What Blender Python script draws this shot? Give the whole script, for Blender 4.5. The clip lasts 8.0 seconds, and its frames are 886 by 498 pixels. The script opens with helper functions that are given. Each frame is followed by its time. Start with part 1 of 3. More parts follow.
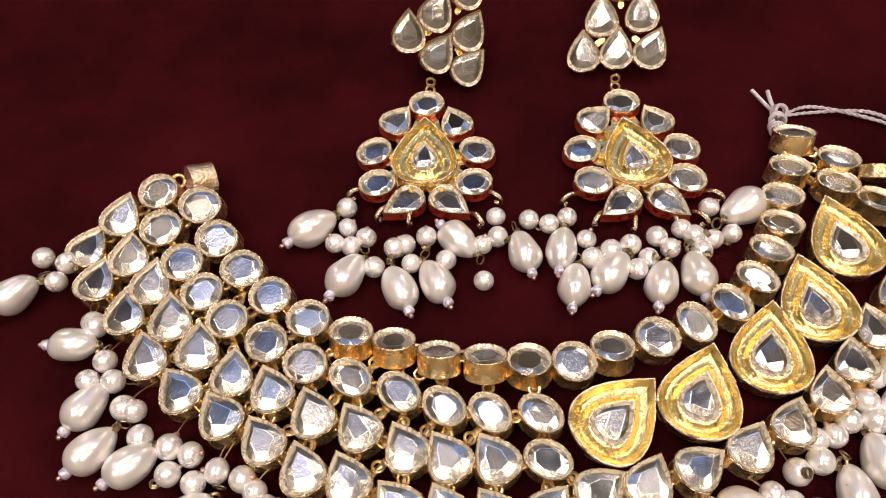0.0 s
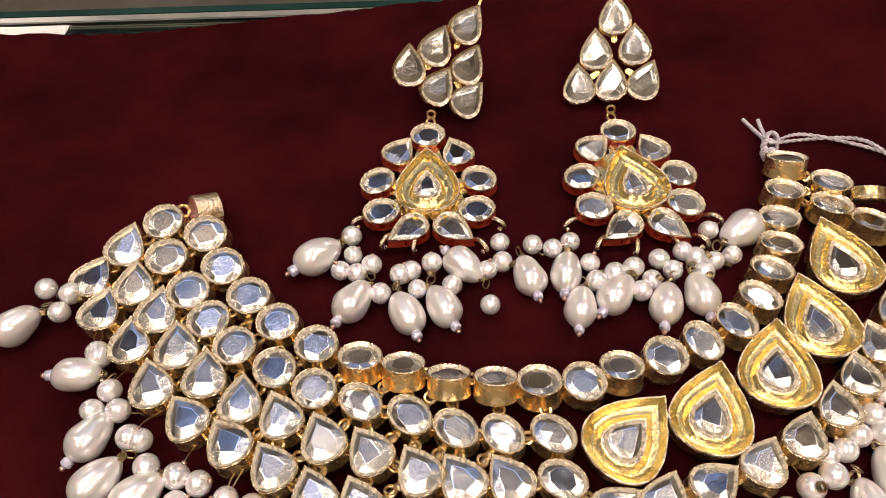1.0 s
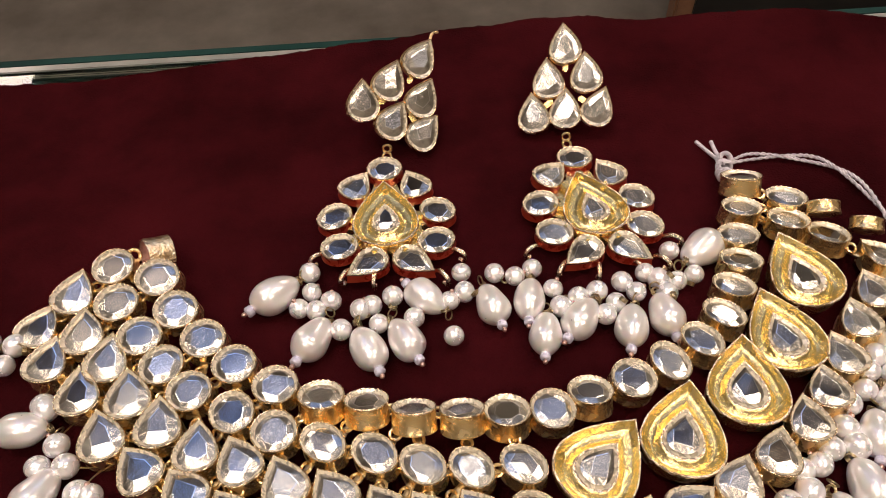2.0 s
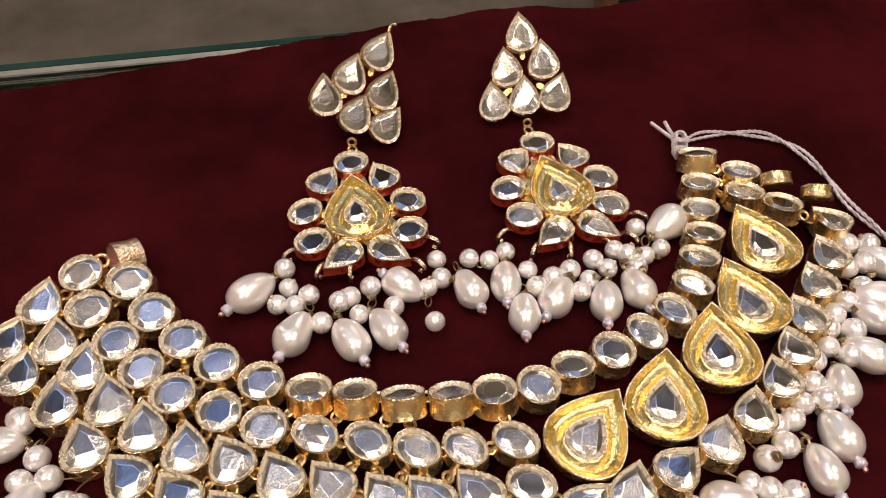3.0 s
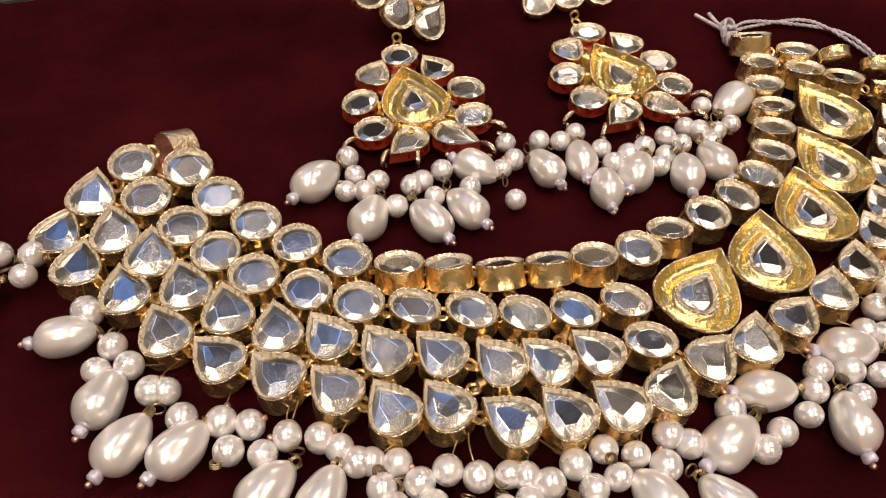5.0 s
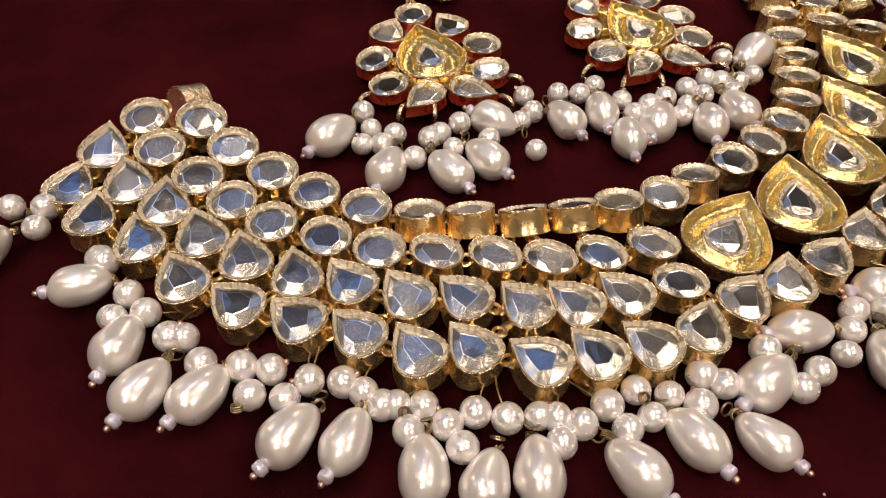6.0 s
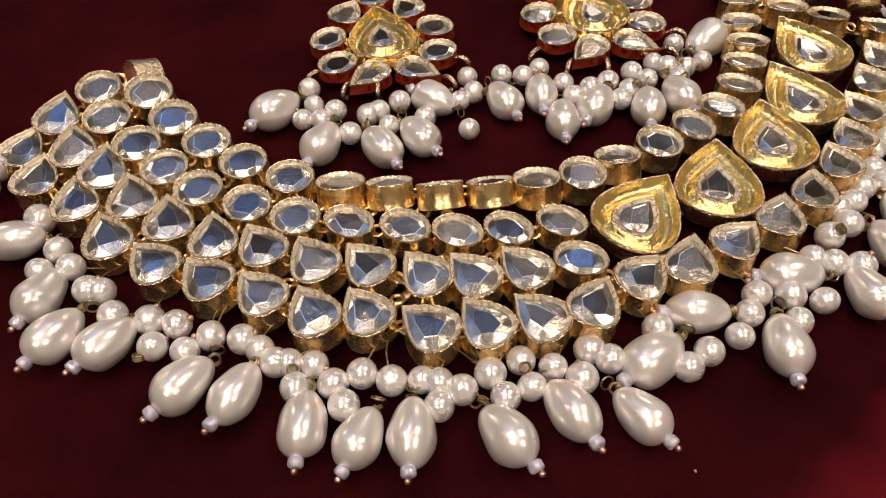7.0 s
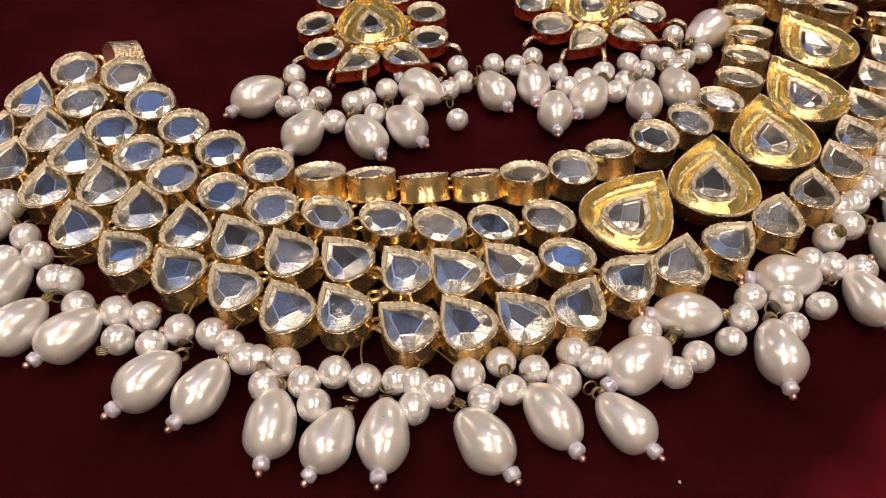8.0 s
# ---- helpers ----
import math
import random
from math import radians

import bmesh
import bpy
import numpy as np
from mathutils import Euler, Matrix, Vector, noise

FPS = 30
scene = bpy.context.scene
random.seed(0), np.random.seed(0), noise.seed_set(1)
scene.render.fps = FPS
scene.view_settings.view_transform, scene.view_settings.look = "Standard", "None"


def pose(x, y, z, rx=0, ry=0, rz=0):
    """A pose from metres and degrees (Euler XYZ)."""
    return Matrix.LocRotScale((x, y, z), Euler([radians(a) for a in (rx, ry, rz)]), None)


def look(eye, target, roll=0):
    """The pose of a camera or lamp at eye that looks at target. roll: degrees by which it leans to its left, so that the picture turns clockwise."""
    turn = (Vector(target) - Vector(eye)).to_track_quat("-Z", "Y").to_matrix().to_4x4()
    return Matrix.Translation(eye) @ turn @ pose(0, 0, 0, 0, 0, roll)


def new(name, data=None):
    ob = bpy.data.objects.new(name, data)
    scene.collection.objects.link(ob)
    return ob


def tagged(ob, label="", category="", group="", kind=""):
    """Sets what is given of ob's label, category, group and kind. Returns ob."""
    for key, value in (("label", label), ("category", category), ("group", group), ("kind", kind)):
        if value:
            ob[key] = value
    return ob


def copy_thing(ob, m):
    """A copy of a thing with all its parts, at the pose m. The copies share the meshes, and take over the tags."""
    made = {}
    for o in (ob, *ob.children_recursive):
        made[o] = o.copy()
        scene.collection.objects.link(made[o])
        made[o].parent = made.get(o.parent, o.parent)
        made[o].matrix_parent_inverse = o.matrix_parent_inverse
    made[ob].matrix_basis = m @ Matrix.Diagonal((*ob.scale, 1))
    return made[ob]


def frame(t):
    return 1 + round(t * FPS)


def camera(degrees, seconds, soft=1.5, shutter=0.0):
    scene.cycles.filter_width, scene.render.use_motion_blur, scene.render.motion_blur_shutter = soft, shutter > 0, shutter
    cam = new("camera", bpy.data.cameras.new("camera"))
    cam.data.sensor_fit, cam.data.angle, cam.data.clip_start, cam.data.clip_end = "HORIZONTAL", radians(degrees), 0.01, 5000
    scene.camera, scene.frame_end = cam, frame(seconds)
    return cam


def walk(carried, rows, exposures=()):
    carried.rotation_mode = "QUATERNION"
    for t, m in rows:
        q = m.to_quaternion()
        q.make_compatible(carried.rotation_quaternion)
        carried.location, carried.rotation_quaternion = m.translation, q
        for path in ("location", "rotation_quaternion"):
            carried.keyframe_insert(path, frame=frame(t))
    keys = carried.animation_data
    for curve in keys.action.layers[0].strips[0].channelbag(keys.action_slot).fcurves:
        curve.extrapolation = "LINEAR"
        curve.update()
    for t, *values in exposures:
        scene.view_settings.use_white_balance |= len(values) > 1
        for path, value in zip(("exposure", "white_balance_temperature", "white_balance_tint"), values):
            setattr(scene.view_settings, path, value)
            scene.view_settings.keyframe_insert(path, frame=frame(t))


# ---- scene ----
cam = camera(62.1, 8.0, 0.95)
PATH = [
    (0.0, (0.01126, 0.04421, 0.1565), (-0.00049, 0.12014, 0.02767), -5.92),
    (0.5, (0.01244, 0.03811, 0.15718), (0.00158, 0.11877, 0.03118), -5.64),
    (1.0, (0.00557, 0.03785, 0.15454), (-0.00253, 0.12282, 0.0312), -3.88),
    (1.5, (0.00602, 0.03895, 0.15069), (0.00143, 0.13017, 0.03169), -3.02),
    (1.7, (0.00800, 0.03773, 0.14960), (0.00410, 0.12988, 0.03135), -3.20),
    (2.8, (0.00309, 0.03563, 0.15048), (0.01087, 0.12823, 0.03272), -0.93),
    (3.0, (-0.00084, 0.03350, 0.14938), (0.00940, 0.12554, 0.03138), -0.30),
    (3.5, (-0.01230, 0.02957, 0.14669), (0.00135, 0.12155, 0.02900), 0.93),
    (4.0, (-0.02399, 0.02406, 0.13882), (-0.00543, 0.11939, 0.02451), 1.48),
    (4.5, (-0.03072, 0.02126, 0.12914), (-0.01101, 0.11329, 0.01234), 1.74),
    (4.7, (-0.03146, 0.02185, 0.12746), (-0.01093, 0.11300, 0.01011), 2.05),
    (5.8, (-0.03720, 0.01980, 0.11650), (-0.01550, 0.11000, -0.00150), 2.36),
    (6.0, (-0.03737, 0.01571, 0.11496), (-0.01693, 0.10740, -0.00198), 0.98),
    (6.5, (-0.02649, 0.00918, 0.11577), (-0.00894, 0.10119, -0.00139), -0.45),
    (7.0, (-0.01094, 0.00481, 0.11577), (-0.00217, 0.09751, -0.00183), -2.51),
    (7.5, (0.00451, -0.00135, 0.11017), (0.00446, 0.09113, -0.00793), -3.60),
    (8.0, (-0.00631, 0.00805, 0.11166), (0.00131, 0.09968, -0.00685), -1.89),
]
EXPOSURES = [(0.0, 0.03, 6550, 12), (1.7, 0.0, 6550, 12), (4.7, -0.12, 6850, 12), (6.0, -0.24, 6850, 12), (7.0, -0.36, 6800, 12), (8.0, -0.32, 6800, 12)]
walk(cam, [(t, look(eye, target, roll)) for t, eye, target, roll in PATH], EXPOSURES)

# ---------------------------------------------------------------- light
MM = 0.001
world = bpy.data.worlds.new("room_air")
scene.world = world
world.use_nodes = True
world.node_tree.nodes["Background"].inputs["Color"].default_value = (0.9, 0.93, 1.0, 1)
world.node_tree.nodes["Background"].inputs["Strength"].default_value = 0.02
LAMP_POWER, BLUE_POWER, BRIGHT_POWER = 26.0, 1.45, 12.6


# ---------------------------------------------------------------- materials
def material(name, color, rough=0.5, metal=0.0, **inputs):
    m = bpy.data.materials.new(name)
    m.use_nodes = True
    b = m.node_tree.nodes["Principled BSDF"]
    b.inputs["Base Color"].default_value = (*color, 1)
    b.inputs["Roughness"].default_value = rough
    b.inputs["Metallic"].default_value = metal
    for key, value in inputs.items():
        b.inputs[key.replace("_", " ")].default_value = value
    return m


def node(m, kind, **values):
    n = m.node_tree.nodes.new(kind)
    for key, value in values.items():
        n.inputs[key.replace("_", " ")].default_value = value
    return n


def vary(m, scale, low, high, rough=None, bump=0.0, bump_scale=None, dist=0.0002, detail=4.0):
    """Colour between low and high by noise over the object, roughness range and relief."""
    t = m.node_tree
    b = t.nodes["Principled BSDF"]
    co = t.nodes.new("ShaderNodeTexCoord")
    n = node(m, "ShaderNodeTexNoise", Scale=scale, Detail=detail, Roughness=0.6)
    t.links.new(co.outputs["Object"], n.inputs["Vector"])
    ramp = t.nodes.new("ShaderNodeValToRGB")
    ramp.color_ramp.elements[0].position, ramp.color_ramp.elements[1].position = 0.32, 0.68
    ramp.color_ramp.elements[0].color, ramp.color_ramp.elements[1].color = (*low, 1), (*high, 1)
    t.links.new(n.outputs["Fac"], ramp.inputs["Fac"])
    t.links.new(ramp.outputs["Color"], b.inputs["Base Color"])
    if rough:
        r = t.nodes.new("ShaderNodeMapRange")
        r.inputs["To Min"].default_value, r.inputs["To Max"].default_value = rough
        t.links.new(n.outputs["Fac"], r.inputs["Value"])
        t.links.new(r.outputs["Result"], b.inputs["Roughness"])
    if bump:
        n2 = node(m, "ShaderNodeTexNoise", Scale=bump_scale or scale * 3, Detail=3.0)
        t.links.new(co.outputs["Object"], n2.inputs["Vector"])
        bp = node(m, "ShaderNodeBump", Strength=bump, Distance=dist)
        t.links.new(n2.outputs["Fac"], bp.inputs["Height"])
        t.links.new(bp.outputs["Normal"], b.inputs["Normal"])
    return m


gold = vary(material("gold_plate", (0.8, 0.55, 0.25), 0.2, 0.93), 240, (0.88, 0.61, 0.26), (0.99, 0.81, 0.48), (0.18, 0.36), 0.55, 330, 0.0006)
rim_gold = vary(material("milled_gold_rim", (0.9, 0.7, 0.42), 0.25, 1.0), 700, (0.80, 0.58, 0.33), (1.0, 0.90, 0.72), (0.12, 0.34), 0.9, 1700, 0.0004)
foil = vary(material("yellow_gold_foil", (0.9, 0.68, 0.28), 0.25, 0.95), 150, (0.93, 0.70, 0.25), (1.0, 0.85, 0.46), (0.14, 0.36), 0.35, 1100, 0.0005)
pale_foil = vary(material("pale_yellow_foil", (0.85, 0.7, 0.34), 0.25, 0.92), 180, (0.86, 0.66, 0.25), (0.96, 0.80, 0.42), (0.14, 0.34), 0.35, 1100, 0.0004)
ledge_foil = vary(material("pale_foil_bed", (0.9, 0.78, 0.58), 0.3, 0.45), 600, (0.86, 0.73, 0.51), (0.95, 0.87, 0.72), (0.16, 0.40), 0.4, 900, 0.0004)
enamel = vary(material("red_enamel", (0.3, 0.02, 0.012), 0.25, 0.45, Coat_Weight=0.6), 260, (0.36, 0.022, 0.012), (0.54, 0.08, 0.035), (0.18, 0.4), 0.3, 500, 0.0003)
brass = vary(material("dark_brass_wire", (0.35, 0.24, 0.11), 0.35, 1.0), 800, (0.28, 0.20, 0.10), (0.55, 0.44, 0.27), (0.2, 0.45), 0.2, 1500, 0.0001)
pearl = vary(material("pearl_lustre", (0.78, 0.74, 0.68), 0.3, 0.5, Coat_Weight=0.7, Coat_Roughness=0.12, Subsurface_Weight=0.12, Subsurface_Scale=0.002), 150,
             (0.97, 0.915, 0.89), (1.0, 0.965, 0.95), (0.24, 0.34))
bead_pearl = vary(material("small_pearl_lustre", (0.78, 0.75, 0.71), 0.3, 0.48, Coat_Weight=0.6, Coat_Roughness=0.12, Subsurface_Weight=0.1, Subsurface_Scale=0.0015), 200,
                  (0.96, 0.92, 0.905), (1.0, 0.975, 0.975), (0.22, 0.32))
seed_glass = vary(material("seed_bead_glass", (0.72, 0.68, 0.75), 0.1, 0.25, Coat_Weight=1.0, Coat_Roughness=0.03), 700, (0.50, 0.46, 0.60), (0.84, 0.82, 0.95), (0.05, 0.22), 0.5, 900, 0.0004)
copper = vary(material("copper_pin", (0.7, 0.42, 0.34), 0.3, 0.9), 900, (0.62, 0.36, 0.30), (0.86, 0.60, 0.50), (0.2, 0.4))
cotton = vary(material("cotton_thread", (0.72, 0.66, 0.70), 0.9), 900, (0.60, 0.53, 0.58), (0.80, 0.75, 0.78), None, 0.8, 2500, 0.0003)


def stone_material():
    """Clear glass over crumpled silver foil, with mirrored room tones in its colour."""
    m = material("foil_backed_glass", (0.78, 0.77, 0.74), 0.05, 1.0, Coat_Weight=1.0, Coat_Roughness=0.02)
    t = m.node_tree
    b = t.nodes["Principled BSDF"]
    info = t.nodes.new("ShaderNodeObjectInfo")
    co = t.nodes.new("ShaderNodeTexCoord")
    shift = t.nodes.new("ShaderNodeVectorMath")
    t.links.new(co.outputs["Object"], shift.inputs[0])
    t.links.new(info.outputs["Random"], shift.inputs[1])
    n = node(m, "ShaderNodeTexNoise", Scale=420.0, Detail=3.0)
    t.links.new(shift.outputs["Vector"], n.inputs["Vector"])
    bp = node(m, "ShaderNodeBump", Strength=0.26, Distance=0.0004)
    t.links.new(n.outputs["Fac"], bp.inputs["Height"])
    fine = node(m, "ShaderNodeTexNoise", Scale=1500.0, Detail=4.0, Roughness=0.7)
    t.links.new(shift.outputs["Vector"], fine.inputs["Vector"])
    bp2 = node(m, "ShaderNodeBump", Distance=0.0003)
    power = t.nodes.new("ShaderNodeMapRange")
    power.inputs["From Min"].default_value, power.inputs["To Max"].default_value = 0.0, 0.55
    part_random = t.nodes.new("ShaderNodeMath")
    part_random.operation = "FRACT"
    times = t.nodes.new("ShaderNodeMath")
    times.operation = "MULTIPLY"
    times.inputs[1].default_value = 7.31
    t.links.new(info.outputs["Random"], times.inputs[0])
    t.links.new(times.outputs[0], part_random.inputs[0])
    t.links.new(part_random.outputs[0], power.inputs["Value"])
    t.links.new(power.outputs["Result"], bp2.inputs["Strength"])
    t.links.new(fine.outputs["Fac"], bp2.inputs["Height"])
    t.links.new(bp.outputs["Normal"], bp2.inputs["Normal"])
    t.links.new(bp2.outputs["Normal"], b.inputs["Normal"])
    # dark, bluish and pale reflections of the room, painted as a tone per stone
    ramp = t.nodes.new("ShaderNodeValToRGB")
    ramp.color_ramp.elements[0].color, ramp.color_ramp.elements[1].color = (0.22, 0.19, 0.16, 1), (0.60, 0.57, 0.50, 1)
    for at, tone in ((0.3, (0.33, 0.31, 0.29, 1)), (0.5, (0.36, 0.40, 0.50, 1)), (0.78, (0.44, 0.42, 0.39, 1))):
        ramp.color_ramp.elements.new(at).color = tone
    t.links.new(info.outputs["Random"], ramp.inputs["Fac"])
    r = t.nodes.new("ShaderNodeMapRange")
    r.inputs["To Min"].default_value, r.inputs["To Max"].default_value = 0.08, 0.30
    t.links.new(n.outputs["Fac"], r.inputs["Value"])
    t.links.new(r.outputs["Result"], b.inputs["Roughness"])
    t.links.new(ramp.outputs["Color"], b.inputs["Base Color"])
    return m


stone_mat = stone_material()
# near-white colour that paints a glint along the table's bevelled edges
edge_glint = material("facet_edge_glint", (0.90, 0.89, 0.86), 0.2, 1.0)
# same foil painted paler than the table, for the crown's brighter reflections
crown_foil = vary(material("silvered_bright_crown", (0.86, 0.82, 0.74), 0.2, 1.0, Coat_Weight=0.6, Coat_Roughness=0.03), 420, (0.44, 0.41, 0.36), (0.74, 0.70, 0.63), (0.16, 0.32), 0.18, 900, 0.0004)


def velvet_material():
    """Pile with broad brushed patches, fine fibres and one patch of painted sheen."""
    m = material("maroon_velvet", (0.05, 0.001, 0.004), 1.0, 0.0, Sheen_Weight=0.03, Sheen_Roughness=0.45, Specular_IOR_Level=0.0)
    vary(m, 22, (0.018, 0.0025, 0.0032), (0.054, 0.0060, 0.0082), None, 0.6, 1500, 0.0005, 7.0)
    t = m.node_tree
    co = t.nodes.new("ShaderNodeTexCoord")
    n = node(m, "ShaderNodeTexNoise", Scale=38.0, Detail=6.0)
    t.links.new(co.outputs["Object"], n.inputs["Vector"])
    ramp = t.nodes.new("ShaderNodeValToRGB")
    ramp.color_ramp.elements[0].position, ramp.color_ramp.elements[1].position = 0.3, 0.75
    ramp.color_ramp.elements[0].color, ramp.color_ramp.elements[1].color = (0.35, 0.06, 0.07, 1), (0.75, 0.14, 0.17, 1)
    t.links.new(n.outputs["Fac"], ramp.inputs["Fac"])
    b = t.nodes["Principled BSDF"]
    t.links.new(ramp.outputs["Color"], b.inputs["Sheen Tint"])
    # bright red sheen of brushed-up nap, painted into the base colour
    spot = t.nodes.new("ShaderNodeMapping")
    spot.vector_type = "TEXTURE"
    spot.inputs["Location"].default_value = (0.102, 0.038, 0)
    spot.inputs["Scale"].default_value = (0.062, 0.036, 1)
    spot.inputs["Rotation"].default_value = (0, 0, 0.35)
    warp = t.nodes.new("ShaderNodeMixRGB")
    warp.inputs["Fac"].default_value = 0.03
    wave = node(m, "ShaderNodeTexNoise", Scale=30.0, Detail=3.0)
    t.links.new(co.outputs["Object"], wave.inputs["Vector"])
    t.links.new(co.outputs["Object"], warp.inputs[1])
    t.links.new(wave.outputs["Color"], warp.inputs[2])
    t.links.new(warp.outputs["Color"], spot.inputs["Vector"])
    grad = t.nodes.new("ShaderNodeTexGradient")
    grad.gradient_type = "SPHERICAL"
    t.links.new(spot.outputs["Vector"], grad.inputs["Vector"])
    nap_sheen = t.nodes.new("ShaderNodeMixRGB")
    nap_sheen.inputs[2].default_value = (0.42, 0.026, 0.048, 1)
    old = b.inputs["Base Color"].links[0].from_socket
    t.links.new(grad.outputs["Fac"], nap_sheen.inputs["Fac"])
    t.links.new(old, nap_sheen.inputs[1])
    t.links.new(nap_sheen.outputs["Color"], b.inputs["Base Color"])
    return m


velvet = velvet_material()
glass = material("float_glass", (0.80, 0.93, 0.88), 0.02, 0.0, Transmission_Weight=1.0, IOR=1.5)
glass_green = vary(material("green_glass_edge", (0.02, 0.10, 0.085), 0.6, 0.0, Specular_IOR_Level=0.12), 30, (0.005, 0.026, 0.022), (0.014, 0.056, 0.048))
# pale colour in place of the lamp light reflected by the glass edge
edge_glare = vary(material("edge_glare_paint", (0.72, 0.73, 0.68), 0.2), 40, (0.22, 0.22, 0.20), (0.34, 0.335, 0.31))
floor_mat = vary(material("beige_stone_floor", (0.3, 0.26, 0.21), 0.4), 7, (0.105, 0.086, 0.066), (0.20, 0.172, 0.14), (0.3, 0.5), 0.1, 60, 0.001, 8.0)
wall_mat = vary(material("warm_wall_paint", (0.5, 0.46, 0.4), 0.8), 3, (0.46, 0.42, 0.36), (0.54, 0.50, 0.44))
ceiling_mat = vary(material("ceiling_paint", (0.6, 0.6, 0.6), 0.9), 3, (0.40, 0.39, 0.37), (0.52, 0.50, 0.48))
wood = vary(material("brown_wood", (0.22, 0.10, 0.05), 0.4), 12, (0.15, 0.065, 0.03), (0.30, 0.15, 0.08), (0.3, 0.5), 0.2, 40, 0.001)
dark_wood = vary(material("black_laminate", (0.012, 0.011, 0.010), 0.4), 8, (0.008, 0.007, 0.007), (0.02, 0.018, 0.016))
steel = material("brushed_steel", (0.6, 0.6, 0.6), 0.3, 1.0)


def glow(name, color, strength):
    m = bpy.data.materials.new(name)
    m.use_nodes = True
    b = m.node_tree.nodes["Principled BSDF"]
    b.inputs["Base Color"].default_value = (0.8, 0.8, 0.8, 1)
    b.inputs["Emission Color"].default_value = (*color, 1)
    b.inputs["Emission Strength"].default_value = strength
    return m


lamp_glow = glow("warm_white_diffuser", (1.0, 0.87, 0.74), LAMP_POWER)
bright_glow = glow("warm_panel_diffuser", (1.0, 0.85, 0.725), BRIGHT_POWER)
# saturated blue, added only to put blue reflections in the stones
blue_glow = glow("blue_reflection_diffuser", (0.22, 0.42, 0.92), BLUE_POWER)


# ---------------------------------------------------------------- mesh helpers
def to_mesh(name, bm, mats, sharp=38):
    me = bpy.data.meshes.new(name)
    bmesh.ops.recalc_face_normals(bm, faces=bm.faces)
    bm.to_mesh(me)
    bm.free()
    for m in mats if isinstance(mats, (list, tuple)) else [mats]:
        me.materials.append(m)
    if sharp:
        me.polygons.foreach_set("use_smooth", [True] * len(me.polygons))
        me.set_sharp_from_angle(angle=radians(sharp))
    return me


def part(name, me, parent, m=None, label=""):
    """A mesh as one object under a thing or part; m is its pose in the parent."""
    ob = new(name, me)
    ob.parent = parent
    if m is not None:
        ob.matrix_basis = m
    return tagged(ob, label)


def thing(name, place, label, category, group="", kind=""):
    ob = new(name)
    ob.empty_display_size = 0.01
    ob.matrix_basis = pose(*place)
    return tagged(ob, label, category, group, kind)


def loft(bm, rings, first=True, last=True, mat=None):
    """Skin over rings of equally many points; mat gives a material index a band."""
    vs = [[bm.verts.new(p) for p in ring] for ring in rings]
    n = len(vs[0])
    for k in range(len(vs) - 1):
        for i in range(n):
            f = bm.faces.new((vs[k][i], vs[k][(i + 1) % n], vs[k + 1][(i + 1) % n], vs[k + 1][i]))
            f.material_index = mat[k] if mat else 0
    if first:
        bm.faces.new(vs[0][::-1]).material_index = mat[0] if mat else 0
    if last:
        bm.faces.new(vs[-1]).material_index = mat[-1] if mat else 0
    return vs


def box(bm, x0, y0, z0, x1, y1, z1, bevel=0.0):
    r = bmesh.ops.create_cube(bm, size=1, matrix=Matrix.LocRotScale(((x0 + x1) / 2, (y0 + y1) / 2, (z0 + z1) / 2), None, (x1 - x0, y1 - y0, z1 - z0)))
    if bevel:
        edges = list({e for v in r["verts"] for e in v.link_edges})
        bmesh.ops.bevel(bm, geom=edges, offset=bevel, segments=2, affect="EDGES")


def spline(points, steps=6):
    """A smooth line through points."""
    p = [Vector(q) for q in points]
    p = [2 * p[0] - p[1]] + p + [2 * p[-1] - p[-2]]
    out = []
    for i in range(1, len(p) - 2):
        for s in range(steps):
            t = s / steps
            out.append(0.5 * (2 * p[i] + (p[i + 1] - p[i - 1]) * t + (2 * p[i - 1] - 5 * p[i] + 4 * p[i + 1] - p[i + 2]) * t ** 2
                              + (3 * p[i] - p[i - 1] - 3 * p[i + 1] + p[i + 2]) * t ** 3))
    return out + [p[-2]]


def tube(bm, line, radius, sides=8, closed=False):
    rings = []
    n = len(line)
    for i, p in enumerate(line):
        a, b = line[(i - 1) % n] if closed or i else p, line[(i + 1) % n] if closed or i < n - 1 else p
        d = (b - a).normalized()
        u = d.cross(Vector((0.12, 0.31, 0.94))).normalized()
        v = d.cross(u)
        rings.append([p + radius * (math.cos(q) * u + math.sin(q) * v) for q in (2 * math.pi * k / sides for k in range(sides))])
    if closed:
        loft(bm, rings + [rings[0]], False, False)
    else:
        loft(bm, rings)


def ring_mesh(name, radius, wire, mat, seg=18, turns=1.0):
    radius, wire = radius * MM, wire * MM
    bm = bmesh.new()
    count = int(seg * turns)
    line = [Vector((radius * math.cos(2 * math.pi * k / seg), radius * math.sin(2 * math.pi * k / seg), wire * 2.0 * k / seg if turns > 1 else 0)) for k in range(count)]
    tube(bm, line, wire, 6, closed=turns == 1.0)
    return to_mesh(name, bm, mat)


# ---------------------------------------------------------------- jewel shapes
def oval(a, b, n):
    return [(a * math.cos(2 * math.pi * k / n), b * math.sin(2 * math.pi * k / n)) for k in range(n)]


def tear(tip, back, width, n):
    """A drop shape with its tip towards +x."""
    out = []
    for k in range(n):
        t = 2 * math.pi * k / n
        x, y = math.cos(t), math.sin(t) * abs(math.sin(t / 2)) ** 1.1
        out.append(((x + 1) / 2 * (tip + back) - back, y * width / 2 / 0.755))
    return out


